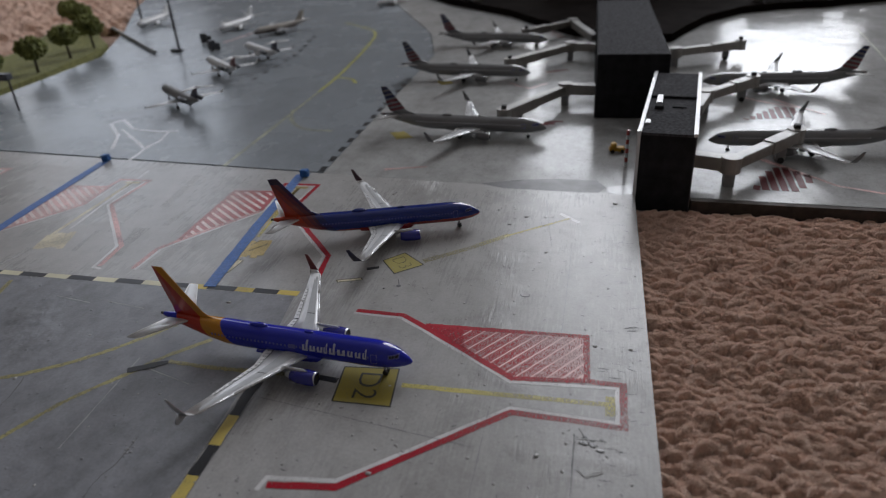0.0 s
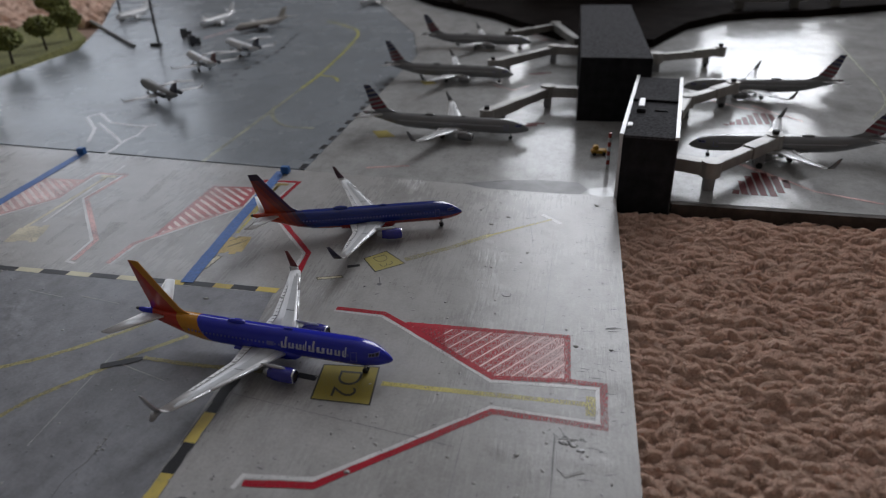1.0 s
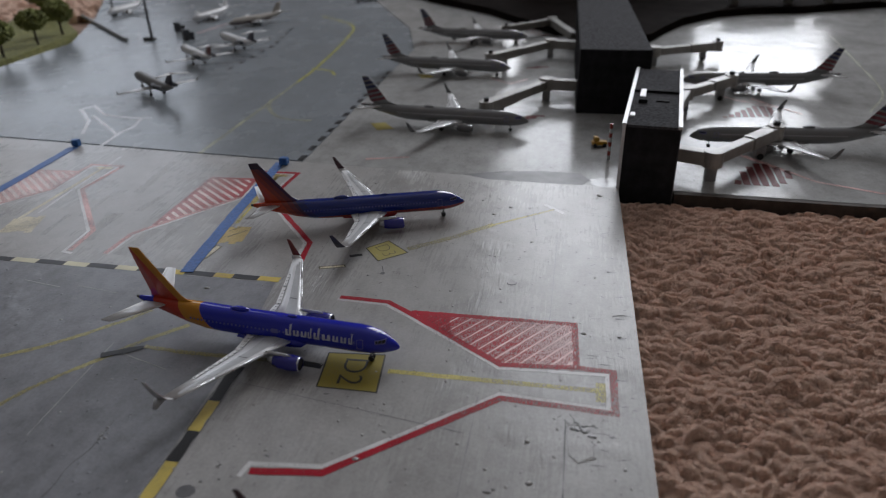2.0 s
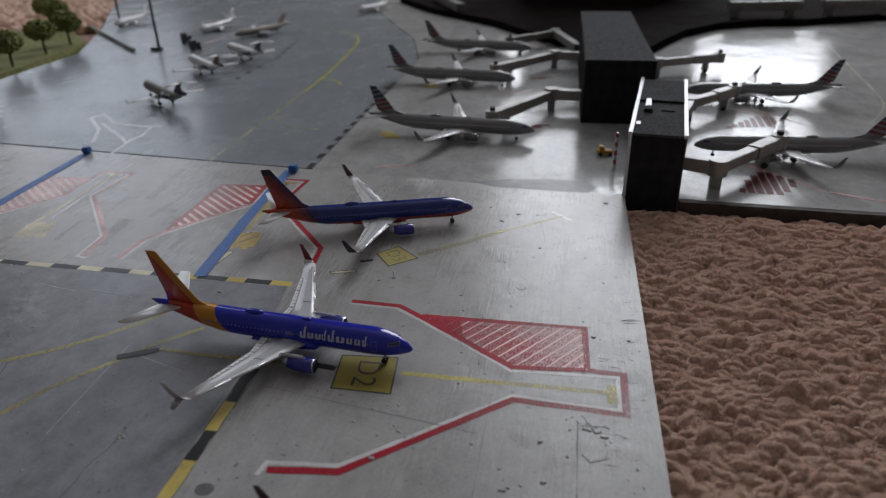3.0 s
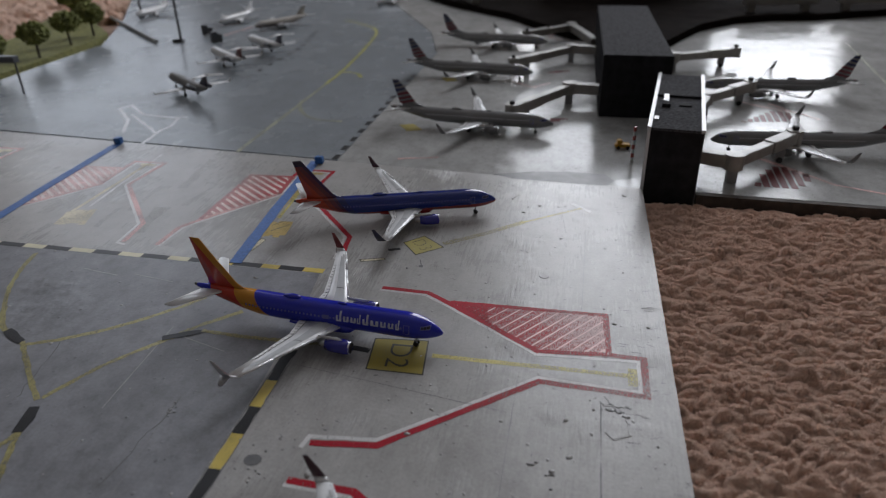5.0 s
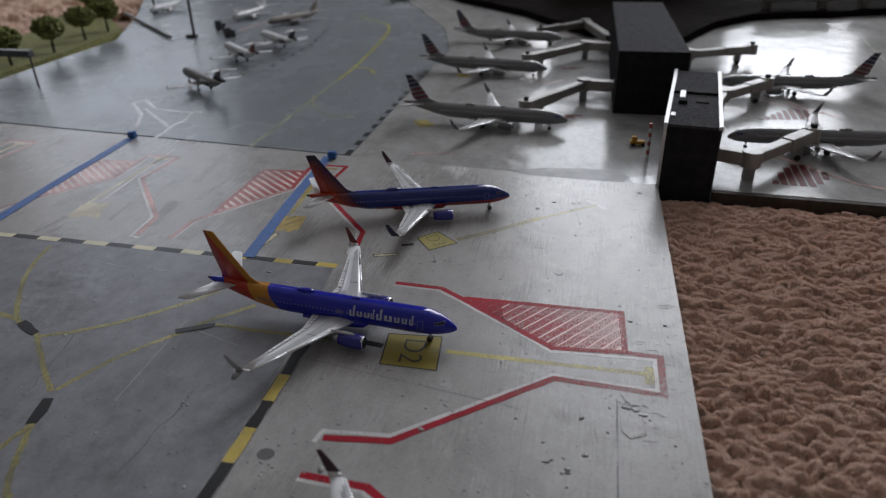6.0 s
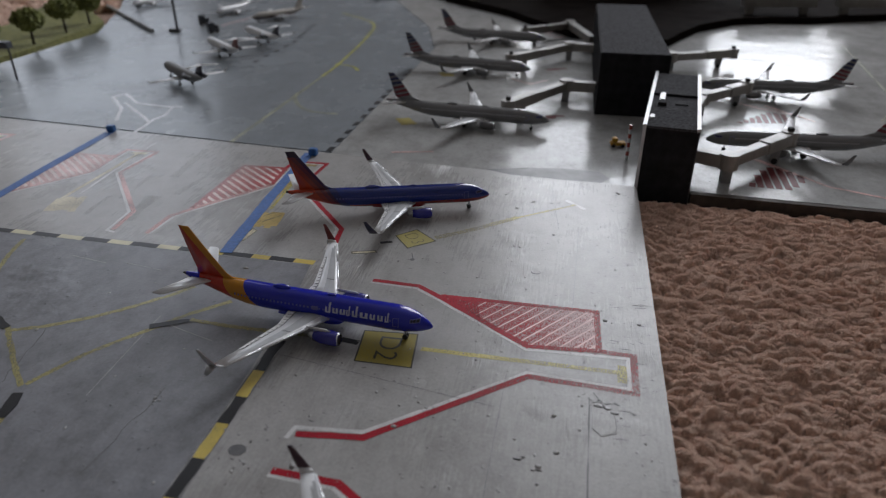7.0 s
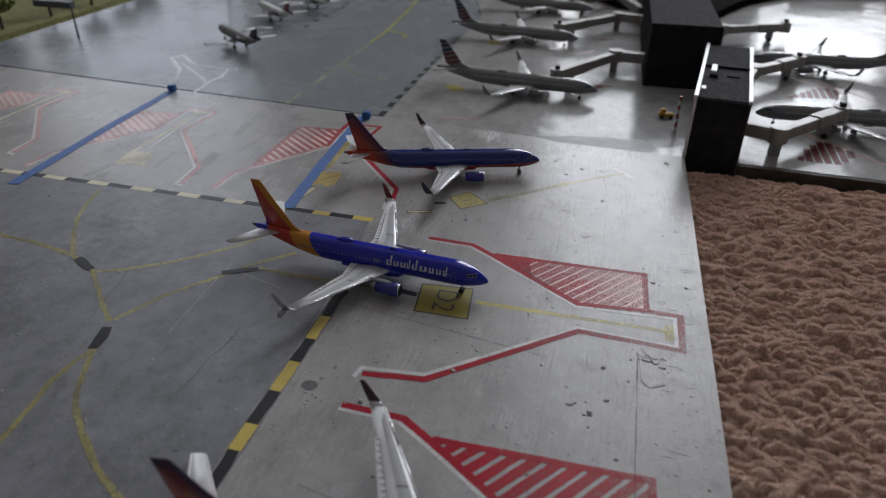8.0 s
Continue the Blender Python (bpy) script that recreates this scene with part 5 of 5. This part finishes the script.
for pts in ([(-24, -176.5), (-22, -178.2), (-20.5, -176.8), (-18.5, -178.6), (-16.5, -177.4), (-14.5, -178.4)], [(-23.5, -179.5), (-20.5, -180.6), (-18, -179.6), (-15.8, -180.8)], [(-22.5, -173.5), (-21.2, -175.6), (-20.8, -177.5)], [(-8, -120), (-4.5, -118.5), (-1, -119.5)], [(-7, -121.5), (-3, -121)]):
    line("paint_crack", pts, 0.26, M_PENCIL, near, 0.16, 0.02, 0.12)
# cracks in the taxiway paint
for a, b in (((-157, -234), (-154, -196)), ((-206, -208), (-213, -176))):
    pts = [tuple(Vector(a).lerp(Vector(b), i / 9) + Vector((rnd.uniform(-0.8, 0.8), rnd.uniform(-0.8, 0.8)))) for i in range(10)]
    line("paint_crack", pts, 0.35, M_PENCIL, near, 0.07, 0.02, 0.15)
patch("grey_spot", [(-120 + 2.6 * math.cos(a * 0.5), -218 + 2.2 * math.sin(a * 0.5)) for a in range(12)], M_PENCIL, near, 0.06)

# ================= carpet pile =================


def carpet_field(name, label, x0, x1, y0, y1, size, step, fibres, seed, skip, ground):
    """Woollen pile: overlapping leaning tufts as one lumpy sheet, with loose fibres laid over every tuft."""
    rs = np.random.RandomState(seed)
    nx, ny = int((x1 - x0) / step) + 1, int((y1 - y0) / step) + 1
    gx, gy = x0 + np.arange(nx) * step, y0 + np.arange(ny) * step
    H = np.full((nx, ny), -1e3)
    gap = 2.75 * size
    tufts = []
    for ix in range(int((x1 - x0) / gap)):
        for iy in range(int((y1 - y0) / gap)):
            cx, cy = x0 + (ix + rs.rand()) * gap, y0 + (iy + rs.rand()) * gap
            if skip(cx, cy):
                continue
            n1 = noise.noise(Vector((cx * 0.045 / size, cy * 0.06 / size, seed)))
            n2 = noise.noise(Vector((cx * 0.10 / size, cy * 0.16 / size, seed + 4.0)))
            an = rs.normal(0.0, 0.38) + 0.9 * n1 + (math.pi if rs.rand() < 0.5 else 0.0)
            half, wide = size * rs.uniform(2.0, 4.6), size * rs.uniform(1.0, 1.9)
            tall = size * rs.uniform(1.8, 3.3)
            z = ground(cx, cy) + size * (1.7 * n2 + 1.0 * n1 + rs.normal(0, 0.8) - 1.0)
            bow = rs.uniform(-0.25, 0.25)
            lean = rs.uniform(0.0, 0.40)
            c, sn = math.cos(an), math.sin(an)
            i0, i1 = max(0, int((cx - half - x0) / step)), min(nx, int((cx + half - x0) / step) + 2)
            j0, j1 = max(0, int((cy - half - y0) / step)), min(ny, int((cy + half - y0) / step) + 2)
            dx, dy = gx[i0:i1, None] - cx, gy[None, j0:j1] - cy
            u = dx * c + dy * sn
            v = -dx * sn + dy * c - bow * u * u / half + 0.14 * wide * np.sin(1.3 * u / size + 9 * bow)
            d = (u / half) ** 2 + (v / wide) ** 2
            dome = np.where(d < 1, z + tall * np.sqrt(np.clip(1 - d ** 1.9, 0, 1)) + lean * u, -1e3)
            H[i0:i1, j0:j1] = np.maximum(H[i0:i1, j0:j1], dome)
            tufts.append((cx, cy, an, half, wide))
    low = np.array([[ground(a, b) for b in gy] for a in gx]) - 2.6 * size
    H = np.maximum(H, low)
    H += rs.normal(0, 0.075 * size, H.shape)
    keep = np.array([[not skip(a, b) for b in gy[:-1]] for a in gx[:-1]])
    X, Y = np.meshgrid(gx, gy, indexing="ij")
    sheet = np.stack([X, Y, H], -1).reshape(-1, 3)
    qi, qj = np.nonzero(keep)
    k = qi * ny + qj
    quads = np.stack([k, k + ny, k + ny + 1, k + 1], -1)
    used = np.unique(quads)
    back = np.zeros(len(sheet), dtype=np.int64)
    back[used] = np.arange(len(used))
    sheet, quads = sheet[used], back[quads]
    # fibres
    T = np.repeat(np.array(tufts), fibres, 0)
    n, m = len(T), 4
    r, ph = np.sqrt(rs.rand(n)), rs.rand(n) * 2 * np.pi
    u0, v0 = T[:, 3] * r * np.cos(ph), T[:, 4] * r * np.sin(ph)
    c, sn = np.cos(T[:, 2]), np.sin(T[:, 2])
    px, py = T[:, 0] + u0 * c - v0 * sn, T[:, 1] + u0 * sn + v0 * c
    turn = T[:, 2][:, None] + rs.normal(0, 0.32, n)[:, None] + np.arange(m)[None] * rs.normal(0, 0.22, n)[:, None]
    seg = size * rs.uniform(0.25, 0.6, n)[:, None]
    fx = px[:, None] + np.cumsum(np.cos(turn) * seg, 1)
    fy = py[:, None] + np.cumsum(np.sin(turn) * seg, 1)
    ii = np.clip(((fx - x0) / step).round().astype(int), 0, nx - 1)
    jj = np.clip(((fy - y0) / step).round().astype(int), 0, ny - 1)
    fz = H[ii, jj]
    fz[:, 1:] = np.maximum(fz[:, 1:], fz[:, :1] - 0.5 * size)
    fz = fz + size * (0.04 + np.array([0.0, 0.05, 0.14, 0.30])[None] * rs.uniform(-0.2, 1.6, n)[:, None])
    P = np.stack([fx, fy, fz], -1)
    wv = np.stack([-np.sin(turn), np.cos(turn), rs.uniform(-0.6, 0.6, (n, 1)) + 0 * turn], -1)
    wv *= (size * rs.uniform(0.05, 0.11, n)[:, None] * np.array([0.7, 1.0, 0.9, 0.25])[None])[:, :, None]
    ribbon = np.stack([P - wv, P + wv], 2).reshape(-1, 3)
    b = (np.arange(n)[:, None] * 2 * m + np.arange(m - 1)[None] * 2).reshape(-1, 1)
    quads2 = b + np.array([[0, 1, 3, 2]]) + len(sheet)
    V, F = np.concatenate([sheet, ribbon]), np.concatenate([quads, quads2])
    uvs = np.concatenate([sheet[:, :2] * np.array([0.9, 1.6]) / size, np.repeat(rs.uniform(0, 50, (n, 2)), 2 * m, 0)])
    me = bpy.data.meshes.new(name)
    me.vertices.add(len(V))
    me.vertices.foreach_set("co", (V * MM).ravel())
    me.loops.add(F.size)
    me.loops.foreach_set("vertex_index", F.ravel().astype(np.int32))
    me.polygons.add(len(F))
    me.polygons.foreach_set("loop_start", np.arange(0, F.size, 4, dtype=np.int32))
    me.polygons.foreach_set("use_smooth", np.ones(len(F), dtype=bool))
    me.update(calc_edges=True)
    layer = me.uv_layers.new(name="uv")
    layer.data.foreach_set("uv", uvs[F.ravel()].astype(np.float32).ravel())
    me.materials.append(M_CARPET)
    me.materials.append(M_FIBRE)
    me.polygons.foreach_set("material_index", np.concatenate([np.zeros(len(quads)), np.ones(len(quads2))]).astype(np.int32))
    return tagged(new(name, me), label, "carpet", kind="stuff")


beside = lambda x, y: x < 0.3 or y > -0.045 * x - 2.5 or x > 95 + (y + 300) * 0.28
carpet_field("carpet_pile", "shaggy beige-brown carpet pile beside the boards", 0.0, 192, -330, 3, 1.0, 0.5, 46, 5, beside,
             lambda x, y: -5.0 - max(0.0, y + 20) * 0.24)


def far_rim(y):
    """The western rim of the grass strip and, past it, of the taxiway board."""
    if y < 330:
        return -661.0
    if y < 500:
        return -666.0 - (y - 330) * 0.44
    return -632.0 - (y - 480) * 0.588 if y < 640 else -728.0 - (y - 640) * 0.5


carpet_field("carpet_pile", "shaggy beige-brown carpet pile behind the boards", -1150, -560, 100, 1000, 3.2, 2.4, 6, 6,
             lambda x, y: x > far_rim(y) or x < -700 - y, lambda x, y: -10.0)
